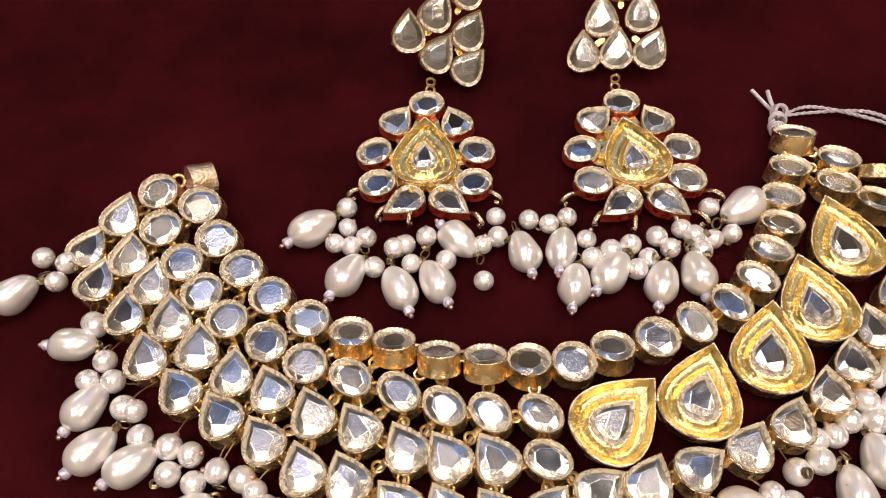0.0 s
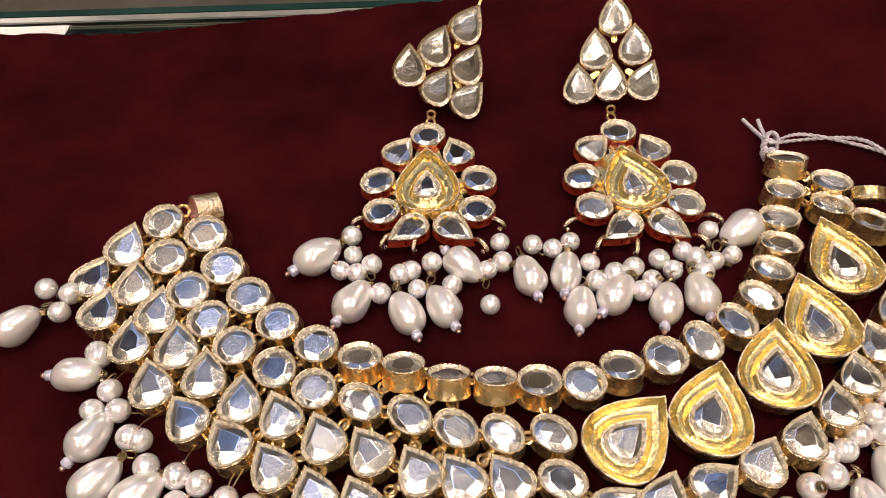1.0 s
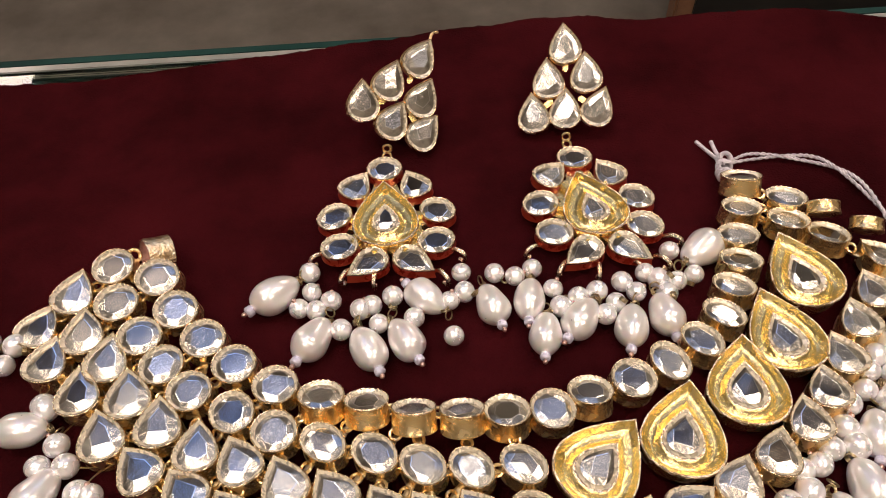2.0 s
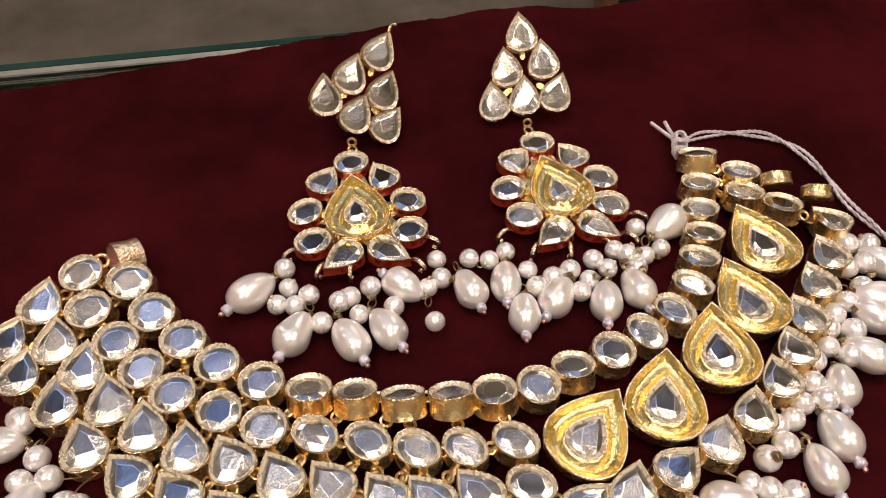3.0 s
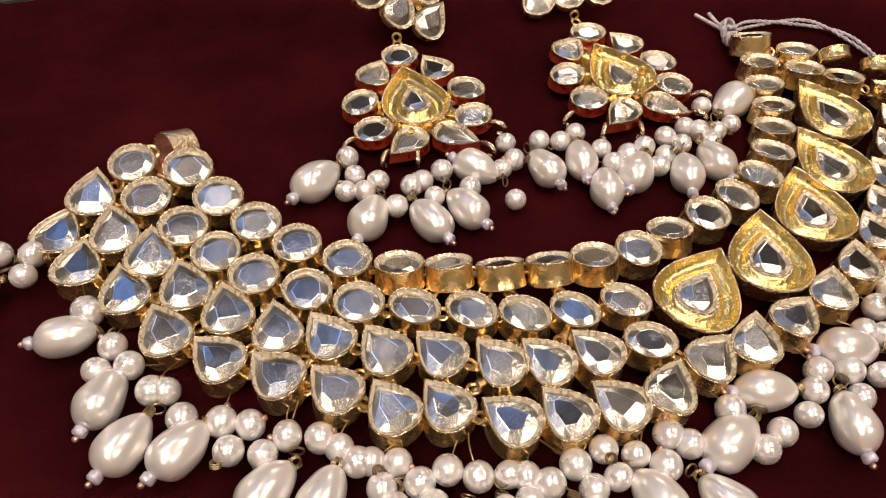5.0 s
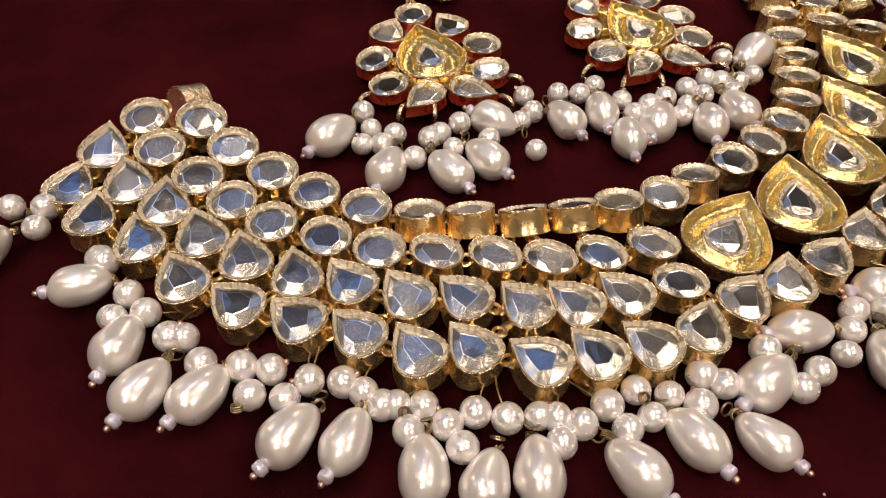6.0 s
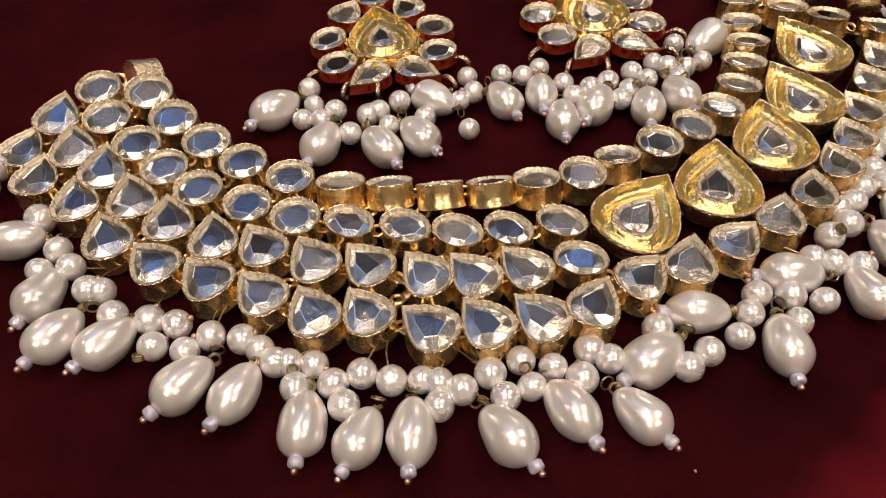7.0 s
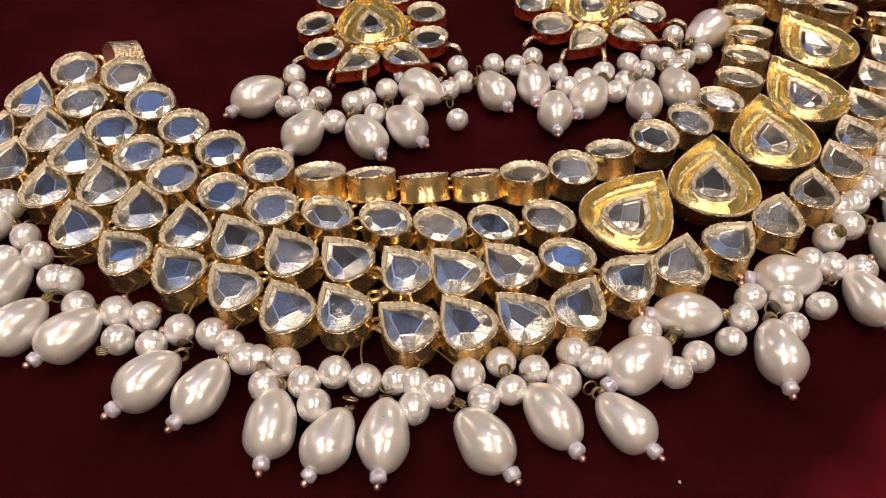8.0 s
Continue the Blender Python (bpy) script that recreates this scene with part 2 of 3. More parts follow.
def inset(shape, d):
    """The closed outline moved inwards by d."""
    n = len(shape)
    cx, cy = sum(p[0] for p in shape) / n, sum(p[1] for p in shape) / n
    out = []
    for i in range(n):
        (ax, ay), (bx, by), (x, y) = shape[i - 1], shape[(i + 1) % n], shape[i]
        tx, ty = bx - ax, by - ay
        l = math.hypot(tx, ty) or 1
        nx, ny = -ty / l, tx / l
        if l < 1e-6:
            nx, ny = cx - x, cy - y
        q = (x + nx * d, y + ny * d)
        out.append(q)
    return out


def level(shape, z, scale=1.0):
    n = len(shape)
    cx, cy = sum(p[0] for p in shape) / n, sum(p[1] for p in shape) / n
    return [Vector(((cx + (x - cx) * scale) * MM, (cy + (y - cy) * scale) * MM, z * MM)) for x, y in shape]


def milled(shape, z, scale, bump, d=0.0):
    """An outline whose height and width ripple like a milled edge."""
    ring = level(shape, z, scale)
    for i, p in enumerate(ring):
        p.z += (bump if i // 2 % 2 else -bump) * MM + random.uniform(-0.05, 0.05) * MM
        p.xy *= 1 + (0.004 if i // 2 % 2 else -0.003)
    return ring


def setting_mesh(name, shape, height, side):
    """A bezel cup: straight wall on a low foot, thin milled rim, foil-lined inside. Its rim lies at z = 0."""
    bm = bmesh.new()
    rings = [level(shape, -height, 0.96), level(shape, -height + 0.1, 1.02), level(shape, -height + 0.35, 1.025), level(shape, -height + 0.5, 1.005), level(shape, -height * 0.5, 0.975), level(shape, -0.9, 0.965), milled(shape, -0.5, 0.98, 0.03),
             milled(shape, -0.12, 1.0, 0.04), milled(shape, 0.04, 0.975, 0.05), milled(shape, -0.06, 0.935, 0.04), level(shape, -0.30, 0.905), level(shape, -0.78, 0.80), level(shape, -1.2, 0.5)]
    loft(bm, rings, True, True, [1, 1, 1, 1, 1, 1, 0, 0, 0, 2, 2, 2])
    return to_mesh(name, bm, [rim_gold, side, ledge_foil], 50)


def stone_mesh(name, shape, sides, table, seed):
    """A flat-cut stone: girdle, a ring of silvered crown facets and a nearly level table whose bevelled edges carry a
    painted glint.
    """
    rnd = random.Random(seed)
    bm = bmesh.new()
    n = len(shape)
    turn = rnd.uniform(0, 1)
    corners = [int((k + turn + rnd.uniform(-0.16, 0.16)) * n / sides) % n for k in range(sides)]
    corners.sort()
    cx, cy = sum(p[0] for p in shape) / n, sum(p[1] for p in shape) / n
    tilt = (rnd.uniform(-0.05, 0.05), rnd.uniform(-0.05, 0.05))
    girdle = [bm.verts.new(p) for p in level(shape, -0.72, 0.805)]
    top = []
    for c in corners:
        s = table * rnd.uniform(0.93, 1.07)
        x, y = cx + (shape[c][0] - cx) * s, cy + (shape[c][1] - cy) * s
        top.append(bm.verts.new((x * MM, y * MM, (-0.34 + tilt[0] * x + tilt[1] * y + rnd.uniform(-0.03, 0.03)) * MM)))
    crown = bm.faces.new(top)
    for k in range(sides):
        a, b = corners[k], corners[(k + 1) % sides]
        span = [girdle[(a + j) % n] for j in range(((b - a) % n) + 1)]
        mid = len(span) // 2
        # a crown facet in two planes
        for j in range(len(span) - 1):
            bm.faces.new((top[k] if j < mid else top[(k + 1) % sides], span[j], span[j + 1])).material_index = 2
        bm.faces.new((top[k], span[mid], top[(k + 1) % sides])).material_index = 2
    rims = list(crown.edges)
    if seed % 4 == 1:
        tip = bmesh.ops.poke(bm, faces=[crown])["verts"][0]
        tip.co += Vector((rnd.uniform(-0.5, 0.5), rnd.uniform(-0.5, 0.5), rnd.uniform(0.03, 0.07))) * MM
    made = bmesh.ops.bevel(bm, geom=rims, offset=0.10 * MM, segments=1, affect="EDGES")
    for f in made["faces"]:
        f.material_index = 1
    return to_mesh(name, bm, [stone_mat, edge_glint, crown_foil], 0)


def hollow_cup_mesh(name, shape, height):
    """An empty cup without its stone, open at z = 0."""
    bm = bmesh.new()
    loft(bm, [level(shape, -height, 0.9), level(shape, -height + 0.3, 0.98), level(shape, -height * 0.5, 0.97), milled(shape, -0.3, 1.0, 0.05), milled(shape, 0.0, 0.98, 0.07), level(shape, -0.1, 0.90),
              level(shape, -height * 0.6, 0.86), level(shape, -height + 0.8, 0.7)], True, True, [0, 0, 0, 0, 0, 1, 1])
    return to_mesh(name, bm, [rim_gold, copper], 50)


def dish_mesh(name, shape, inner, height, side, bed):
    """A large drop-shaped dish with a raised collar for a small stone."""
    bm = bmesh.new()
    rnd = random.Random(5)

    def rough(ring, a):
        for p in ring:
            p.x += rnd.uniform(-a, a) * MM
            p.y += rnd.uniform(-a, a) * MM
            p.z += rnd.uniform(-a, a) * MM
        return ring
    rings = [level(shape, -height, 0.88), level(shape, -height + 0.6, 0.94), level(shape, -1.0, 0.97), rough(level(shape, -0.3, 1.0), 0.06), rough(level(shape, 0.0, 0.985), 0.07),
             rough(level(shape, -0.05, 0.95), 0.06), rough(level(shape, -0.9, 0.905), 0.08), rough(level(shape, -1.75, 0.82), 0.1), rough(level(shape, -2.0, 0.76), 0.08),
             rough(level(inner, -2.0, 1.50), 0.08), rough(level(inner, -1.7, 1.34), 0.08), rough(level(inner, -0.75, 1.17), 0.05), rough(level(inner, -0.5, 1.10), 0.05), level(inner, -0.55, 1.0), level(inner, -0.95, 0.92), level(inner, -1.3, 0.6)]
    loft(bm, rings, True, True, [1, 1, 1, 0, 0, 2, 2, 2, 2, 2, 2, 2, 0, 3, 3])
    return to_mesh(name, bm, [rim_gold, side, bed, ledge_foil], 45)


def drop_mesh(name, seed):
    """A drop pearl, 11.5 long and 8.4 wide, narrow end towards -x."""
    rnd = random.Random(seed)
    bm = bmesh.new()
    rings = []
    wob = [rnd.uniform(-0.03, 0.03) for _ in range(4)]
    for k in range(1, 24):
        s = k / 24
        x = -5.75 + 11.5 * (1 - math.cos(math.pi * s)) / 2
        u = (x + 5.75) / 11.5
        r = 3.95 * ((1 - ((u - 0.62) / 0.38) ** 2) ** 0.5 if u > 0.62 else (1 - ((0.62 - u) / 0.62) ** 2) ** 0.57) * (1 + wob[0] * math.sin(6 * u) + wob[1] * math.sin(11 * u + 1))
        ring = [Vector((x * MM, r * MM * math.cos(a) * (1 + wob[2]), r * MM * math.sin(a))) for a in (2 * math.pi * j / 24 for j in range(24))]
        rings.append([p * (1 + 0.07 * noise.noise(p * 210 + Vector((seed * 3.7, 0, 0)))) for p in ring])
    loft(bm, rings)
    return to_mesh(name, bm, pearl, 80)


def bead_mesh(name, radius, mat, squash=1.0):
    bm = bmesh.new()
    bmesh.ops.create_uvsphere(bm, u_segments=20, v_segments=12, radius=radius * MM)
    for v in bm.verts:
        v.co.z *= squash
        if v.co.xy.length < 0.25 * radius * MM:
            v.co.z *= 0.9
    return to_mesh(name, bm, mat, 80)


def seed_mesh():
    """A short glass tube bead with rounded ends, along x."""
    bm = bmesh.new()
    prof = ((-0.75, 0.35), (-0.75, 0.75), (-0.45, 1.05), (0.45, 1.05), (0.75, 0.75), (0.75, 0.35))
    loft(bm, [[Vector((x * MM, r * MM * math.cos(a), r * MM * math.sin(a))) for a in (2 * math.pi * j / 14 for j in range(14))] for x, r in prof])
    return to_mesh("seed_bead", bm, seed_glass, 60)


OVAL, TEAR = oval(4.95, 4.6, 112), tear(6.5, 5.3, 9.8, 112)
SLIM = oval(5.2, 4.0, 112)
SMALL_OVAL, SMALL_TEAR = oval(4.9, 4.2, 64), tear(6.0, 4.6, 8.8, 64)
LONG_TEAR = tear(7.0, 5.0, 8.2, 64)
STUD_TEAR = tear(6.5, 5.3, 9.3, 64)
BIG_TEAR, BIG_INNER = tear(13.6, 8.6, 17.4, 64), tear(6.4, 4.4, 8.0, 64)
MID_TEAR, MID_INNER = tear(13.8, 8.5, 17.2, 64), tear(5.6, 3.6, 6.6, 64)


def family(name, shape, height, side, sides, table, count=8):
    return (setting_mesh(name + "_cup", shape, height, side), [stone_mesh(name + "_stone", shape, sides[k % len(sides)], table, 31 * k + len(name)) for k in range(count)])


KIND = {
    "oval": family("oval", OVAL, 5.2, gold, (6, 8, 7, 9), 0.58),
    "slim": family("slim_oval", SLIM, 5.2, gold, (6, 8, 7, 9), 0.58),
    "tear": family("drop", TEAR, 5.6, gold, (6, 7, 5, 8), 0.50),
    "small_oval": family("earring_oval", SMALL_OVAL, 3.1, enamel, (7, 8, 9, 6), 0.60),
    "small_tear": family("earring_drop", SMALL_TEAR, 3.1, enamel, (6, 5, 7, 6), 0.56),
    "long_tear": family("earring_long_drop", LONG_TEAR, 3.1, enamel, (6, 5, 7, 6), 0.56),
    "stud_tear": family("stud_drop", STUD_TEAR, 2.4, gold, (6, 7, 5, 8), 0.50),
}
DISH = {
    "big": (dish_mesh("big_dish", BIG_TEAR, BIG_INNER, 5.0, gold, foil), [stone_mesh("dish_stone", BIG_INNER, 5, 0.60, 71 + k) for k in range(3)]),
    "mid": (dish_mesh("flower_dish", MID_TEAR, MID_INNER, 3.8, gold, pale_foil), [stone_mesh("flower_stone", MID_INNER, 5, 0.60, 91 + k) for k in range(2)]),
}
DROP = [drop_mesh("drop_pearl", k) for k in range(8)]
BEAD = [bead_mesh("bead", 2.75, bead_pearl, q) for q in (1.0, 0.93, 0.97)]
SEED = seed_mesh()
PIN = bead_mesh("pin_head", 0.6, copper, 0.9)
COIL = ring_mesh("wire_coil", 0.95, 0.2, brass, 14, 2.7)
LOOP = ring_mesh("jump_ring", 1.15, 0.36, gold, 16)
WIRE = ring_mesh("wire_ring", 1.2, 0.2, brass, 16)
def stub_mesh():
    bm = bmesh.new()
    box(bm, -0.0016, -0.0008, -0.0009, 0.0016, 0.0008, 0.0009, 0.0004)
    return to_mesh("connector", bm, pale_foil)


def bar_mesh():
    """A flat soldered link, waisted in the middle."""
    bm = bmesh.new()
    loft(bm, [[Vector((x * MM, w * y * MM, h * z * MM)) for y, z in ((-1, -0.6), (1, -0.6), (1, 0.3), (0.5, 0.6), (-0.5, 0.6), (-1, 0.3))]
              for x, w, h in ((-3.2, 0.7, 0.6), (-1.6, 0.9, 0.7), (0, 0.5, 0.5), (1.6, 0.9, 0.7), (3.2, 0.7, 0.6))])
    return to_mesh("link", bm, brass, 60)


STUB, BAR = stub_mesh(), bar_mesh()
rng = random.Random(11)


def place(parent, x, y, z, rx=0.0, ry=0.0, rz=0.0, scale=1.0, own=None):
    """Pose in millimetres of the world, given in the frame of a thing that stands unturned."""
    o = own if own is not None else parent.matrix_basis.translation
    return Matrix.Translation(-o) @ Matrix.LocRotScale((x * MM, y * MM, z * MM), (Euler((radians(rx), radians(ry), 0)).to_matrix() @ Euler((0, 0, radians(rz))).to_matrix()).to_quaternion(), (scale,) * 3)


def add_setting(parent, kind, m, k):
    cup, stones = KIND[kind]
    ob = part("setting", cup, parent, m)
    part("stone", stones[k % len(stones)], ob, pose(0, 0, 0))
    return ob


def add_dish(parent, kind, m, k):
    cup, stones = DISH[kind]
    ob = part("setting", cup, parent, m, "hammered yellow gold drop-shaped dish")
    part("stone", stones[k % len(stones)], ob, pose(0, 0, -0.0001))
    return ob


def add_drop(parent, x, y, angle, length, z=4.3, pitch=0.0):
    s = min(max(length / 11.0, 0.98), 1.1) * rng.uniform(0.97, 1.03)
    ob = part("drop_pearl", DROP[rng.randrange(len(DROP))], parent, place(parent, x, y, z, 0, 0, angle, s) @ pose(0, 0, 0, rng.uniform(0, 360), pitch, 0))
    seed = part("seed_bead", SEED, ob, pose(0.0064, 0, 0, 0, rng.uniform(-12, 12), rng.uniform(-12, 12)) @ Matrix.Diagonal((1.2, 1.22, 1.22, 1)))
    part("pin_head", PIN, ob, pose(0.0078, 0, 0))
    part("wire_coil", COIL, ob, pose(-0.0062, 0, 0.0003, rng.uniform(50, 130), rng.uniform(0, 90), rng.uniform(0, 180)))
    part("wire_ring", WIRE, ob, pose(-0.0076, rng.uniform(-0.001, 0.001), 0.0, rng.uniform(20, 90), 0, rng.uniform(0, 180)))


def add_bead(parent, x, y, z, size=1.0):
    ob = part("bead", rng.choice(BEAD), parent, place(parent, x, y, z, rng.uniform(0, 180), rng.uniform(0, 180), rng.uniform(0, 180), size * rng.uniform(0.93, 1.05)))
    if rng.random() < 0.6:
        part("pin_head", PIN, ob, pose(0, 0, -0.0028))
    if rng.random() < 0.35:
        part("wire_coil", COIL, ob, pose(0, 0, 0.0028, 90 * rng.random(), 40 * rng.random(), 0))


# ---------------------------------------------------------------- the shop round the counter
def plain(name, build, mat, label, category, kind="structure", sharp=38):
    bm = bmesh.new()
    build(bm)
    return tagged(new(name, to_mesh(name, bm, mat, sharp)), label, category, "", kind)


FLOOR, TOP = -0.90, 1.90
plain("floor", lambda bm: box(bm, -2.6, -2.1, FLOOR - 0.1, 2.6, 3.1, FLOOR), floor_mat, "beige mottled stone shop floor", "floor")
plain("wall_north", lambda bm: box(bm, -2.6, 3.1, FLOOR, 2.6, 3.2, TOP), wall_mat, "plain warm painted shop wall", "wall")
plain("wall_south", lambda bm: box(bm, -2.6, -2.2, FLOOR, 2.6, -2.1, TOP), wall_mat, "plain warm painted shop wall", "wall")
plain("wall_west", lambda bm: box(bm, -2.7, -2.2, FLOOR, -2.6, 3.2, TOP), wall_mat, "plain warm painted shop wall", "wall")
plain("wall_east", lambda bm: box(bm, 2.6, -2.2, FLOOR, 2.7, 3.2, TOP), wall_mat, "plain warm painted shop wall", "wall")
plain("ceiling", lambda bm: box(bm, -2.7, -2.2, TOP, 2.7, 3.2, TOP + 0.1), ceiling_mat, "pale painted shop ceiling", "ceiling")


def downlight():
    ob = thing("ceiling_light", (0, 0, TOP - 0.004), "round recessed warm white ceiling downlight", "lamp", "ceiling downlights")
    bm = bmesh.new()
    circ = lambda r, z: [Vector((r * math.cos(2 * math.pi * k / 28), r * math.sin(2 * math.pi * k / 28), z)) for k in range(28)]
    loft(bm, [circ(0.112, 0.004), circ(0.112, -0.008), circ(0.092, -0.012), circ(0.09, 0.0)], False, False)
    part("frame", to_mesh("lamp_frame", bm, steel), ob)
    bm = bmesh.new()
    loft(bm, [circ(0.09, -0.002), circ(0.09, -0.006)])
    part("diffuser", to_mesh("lamp_diffuser", bm, lamp_glow), ob)
    return ob


def panel_light(mat, tone):
    ob = thing("ceiling_light", (0, 0, TOP - 0.004), "square %s white ceiling panel light" % tone, "lamp", "ceiling panels")
    bm = bmesh.new()
    for a in range(4):
        m = pose(0, 0, 0, 0, 0, 90 * a)
        n = len(bm.verts)
        box(bm, -0.30, 0.275, -0.012, 0.275, 0.30, 0.004)
        bm.verts.ensure_lookup_table()
        bmesh.ops.transform(bm, matrix=m, verts=bm.verts[n:])
    part("frame", to_mesh("panel_frame", bm, steel), ob)
    bm = bmesh.new()
    box(bm, -0.272, -0.272, -0.006, 0.272, 0.272, -0.001)
    part("diffuser", to_mesh("panel_diffuser", bm, mat), ob)
    return ob


first_lamp, blue_panel, warm_panel = downlight(), panel_light(blue_glow, "unseen blue-tinted"), panel_light(bright_glow, "warm")
first_lamp.location, blue_panel.location, warm_panel.location = (-1.5, 0.5, TOP - 0.004), (-0.75, 1.35, TOP - 0.004), (-0.5, 0.0, TOP - 0.004)
for x, y in ((1.5, 0.5), (0.0, -0.45), (1.9, 2.2), (-0.05, 0.80)):
    # added blue panels, set where the stones mirror the ceiling
    copy_thing(first_lamp, pose(x, y, TOP - 0.004))
for x, y in ((0.45, 1.3), (-0.45, 0.62)):
    copy_thing(blue_panel, pose(x, y, TOP - 0.004))
for x, y in ((0.95, 0.2), (-0.6, -1.1), (0.85, -1.1), (-2.1, 2.7), (1.2, 2.75)):
    copy_thing(warm_panel, pose(x, y, TOP - 0.004))

# display counter under the cloth
counter = thing("display_counter", (0, 0, FLOOR), "glass-topped display counter with green glass edge", "counter")
up = -FLOOR
slant = pose(0, 0, up, 0, 0, 2.0)
bm = bmesh.new()
box(bm, -0.9, -0.46, -0.013, 0.9, 0.2465, -0.003, 0.0006)
part("glass_top", to_mesh("glass_top", bm, glass), counter, slant, "clear float glass sheet")
bm = bmesh.new()
box(bm, -0.9, 0.2467, -0.0115, 0.9, 0.2507, -0.0032, 0.0005)
part("glass_edge", to_mesh("glass_edge", bm, glass_green), counter, slant, "dark green ground glass edge")
# the bright reflection along the edge, added as a pale strip
bm = bmesh.new()
box(bm, -0.9, 0.2424, -0.0029, 0.9, 0.2456, -0.0022, 0.0003)
part("edge_strip", to_mesh("edge_strip", bm, edge_glare), counter, slant, "pale strip standing in for light reflected along the glass edge")
bm = bmesh.new()
box(bm, -0.88, 0.222, -0.016, 0.88, 0.2460, -0.0133, 0.0004)
part("edge_backing", to_mesh("edge_backing", bm, glass_green), counter, slant)
bm = bmesh.new()
box(bm, -0.88, -0.44, 0.0, 0.88, 0.205, up - 0.0165, 0.004)
part("body", to_mesh("counter_body", bm, dark_wood), counter, pose(0, 0, 0), "dark cabinet under the glass")

# cabinet standing on the floor beyond the counter
cabinet = thing("floor_cabinet", (0.533, 1.499, FLOOR), "black cabinet with brown wooden corner post", "cabinet")
bm = bmesh.new()
box(bm, 0.045, 0.0, 0.0, 0.85, 0.4, 0.75, 0.004)
part("body", to_mesh("cabinet_body", bm, dark_wood), cabinet)
bm = bmesh.new()
box(bm, 0.0, -0.01, 0.0, 0.044, 0.04, 0.78, 0.005)
part("corner_post", to_mesh("corner_post", bm, wood), cabinet, None, "brown varnished wooden post")


# velvet cloth
def pad_rise(x):
    """Millimetres by which the pad under the cloth lifts one end of the necklace."""
    t = min(1, max(0, (-x - 28) / 52))
    return 4.0 * t * t * (3 - 2 * t)


def cloth_height(x, y):
    n = noise.noise(Vector((x * 9, y * 9, 0.3))) * 0.0008 + noise.noise(Vector((x * 30, y * 30, 2.0))) * 0.00025
    fold = 0.011 * math.exp(-((x - 0.082) / 0.034) ** 2 - ((y - 0.012) / 0.026) ** 2) + 0.008 * math.exp(-((x + 0.045) / 0.05) ** 2 - ((y + 0.02) / 0.025) ** 2)
    lift = 0.0035 * max(0.0, (y - 0.215) / 0.03) * math.sin(x * 34 + 0.5) ** 2 * min(1, max(0, (x - 0.02) / 0.04))
    edge = min(1, max(0, (0.205 - y) / 0.05)) * min(1, max(0, (y - 0.03) / 0.05)) * min(1, max(0, (x + 0.26) / 0.08))
    return n + fold + lift + 0.00085 * pad_rise(x * 1000) * edge * edge * (3 - 2 * edge) - 0.0006


def cloth_edge(x):
    base = 0.2295 + 0.0215 * min(1, max(0, (x + 0.11) / 0.13)) - 0.006 * min(1, max(0, (x - 0.09) / 0.06))
    return base + 0.0012 * noise.noise(Vector((x * 60, 0, 0))) + 0.0008 * noise.noise(Vector((x * 230, 3, 0))) + 0.0006 * noise.noise(Vector((x * 700, 5, 0)))


def cloth(bm):
    nx, ny = 520, 180
    xs = [-0.42 + 0.84 * i / nx for i in range(nx + 1)]
    top, low = [], []
    for j in range(ny + 1):
        s = j / ny
        row, under = [], []
        for x in xs:
            y = -0.34 + (cloth_edge(x) + 0.34) * s
            z = cloth_height(x, y)
            row.append(bm.verts.new((x, y, z)))
            under.append((x, y, z - 0.0007))
        top.append(row)
        low.append(under)
    for j in range(ny):
        for i in range(nx):
            bm.faces.new((top[j][i], top[j][i + 1], top[j + 1][i + 1], top[j + 1][i]))
    # the hem has thickness
    rim = [bm.verts.new(p) for p in low[ny]]
    for i in range(nx):
        bm.faces.new((top[ny][i], top[ny][i + 1], rim[i + 1], rim[i]))


bm = bmesh.new()
cloth(bm)
tagged(new("velvet_cloth", to_mesh("velvet_cloth", bm, velvet, 80)), "dark maroon velvet cloth with frayed edge on glass counter", "cloth")


# ---------------------------------------------------------------- the necklace
INNER = [
    (-61.3, 139.3, 13.0, -2),
    (-55.3, 130.3, 12.5, -4),
    (-48.1, 123.1, 11.4, -3),
    (-40.6, 117.0, 10.3, -3),
    (-31.2, 112.1, 9.4, -5),
    (-21.2, 109.7, 8.9, -10),
    (-11.5, 108.3, 8.6, -10),
    (-1.5, 106.3, 8.5, -10),
    (8.6, 105.6, 8.5, -3),
    (18.0, 104.9, 8.5, -10),
    (27.6, 104.8, 8.5, -21),
    (35.9, 108.8, 8.5, -6),
    (45.6, 111.2, 8.5, -19),
    (54.2, 115.1, 8.4, -60),
    (62.4, 120.4, 8.2, -56),
    (69.0, 127.1, 8.0, -43),
    (73.3, 134.8, 7.9, -24),
    (76.9, 142.2, 7.8, -14),
    (78.3, 150.0, 7.8, -9),
    (81.5, 158.8, 7.7, -9),
    (84.3, 166.2, 7.6, -16),
]
SECOND = [
    (-73.1, 143.5, 12.2, 24, 5.0),
    (-69.6, 132.9, 12.4, 8, 4.2),
    (-62.3, 124.0, 11.9, -4, 4.5),
    (-56.2, 117.0, 11.1, 30, 4.7),
    (-49.3, 110.9, 10.2, -5, 4.5),
    (-39.6, 106.1, 9.4, -38, 5.0),
    (-30.3, 101.7, 8.9, -18, 4.7),
    (-20.0, 99.0, 8.7, -35, 5.2),
    (-9.4, 96.4, 8.5, -37, 5.1),
    (0.4, 93.7, 8.5, -35, 5.1),
    (10.1, 92.8, 8.5, -40, 5.2),
    (20.5, 93.1, 8.5, -33, 4.6),
    (21.9, 83.7, 8.5, -23, 5.4),
]
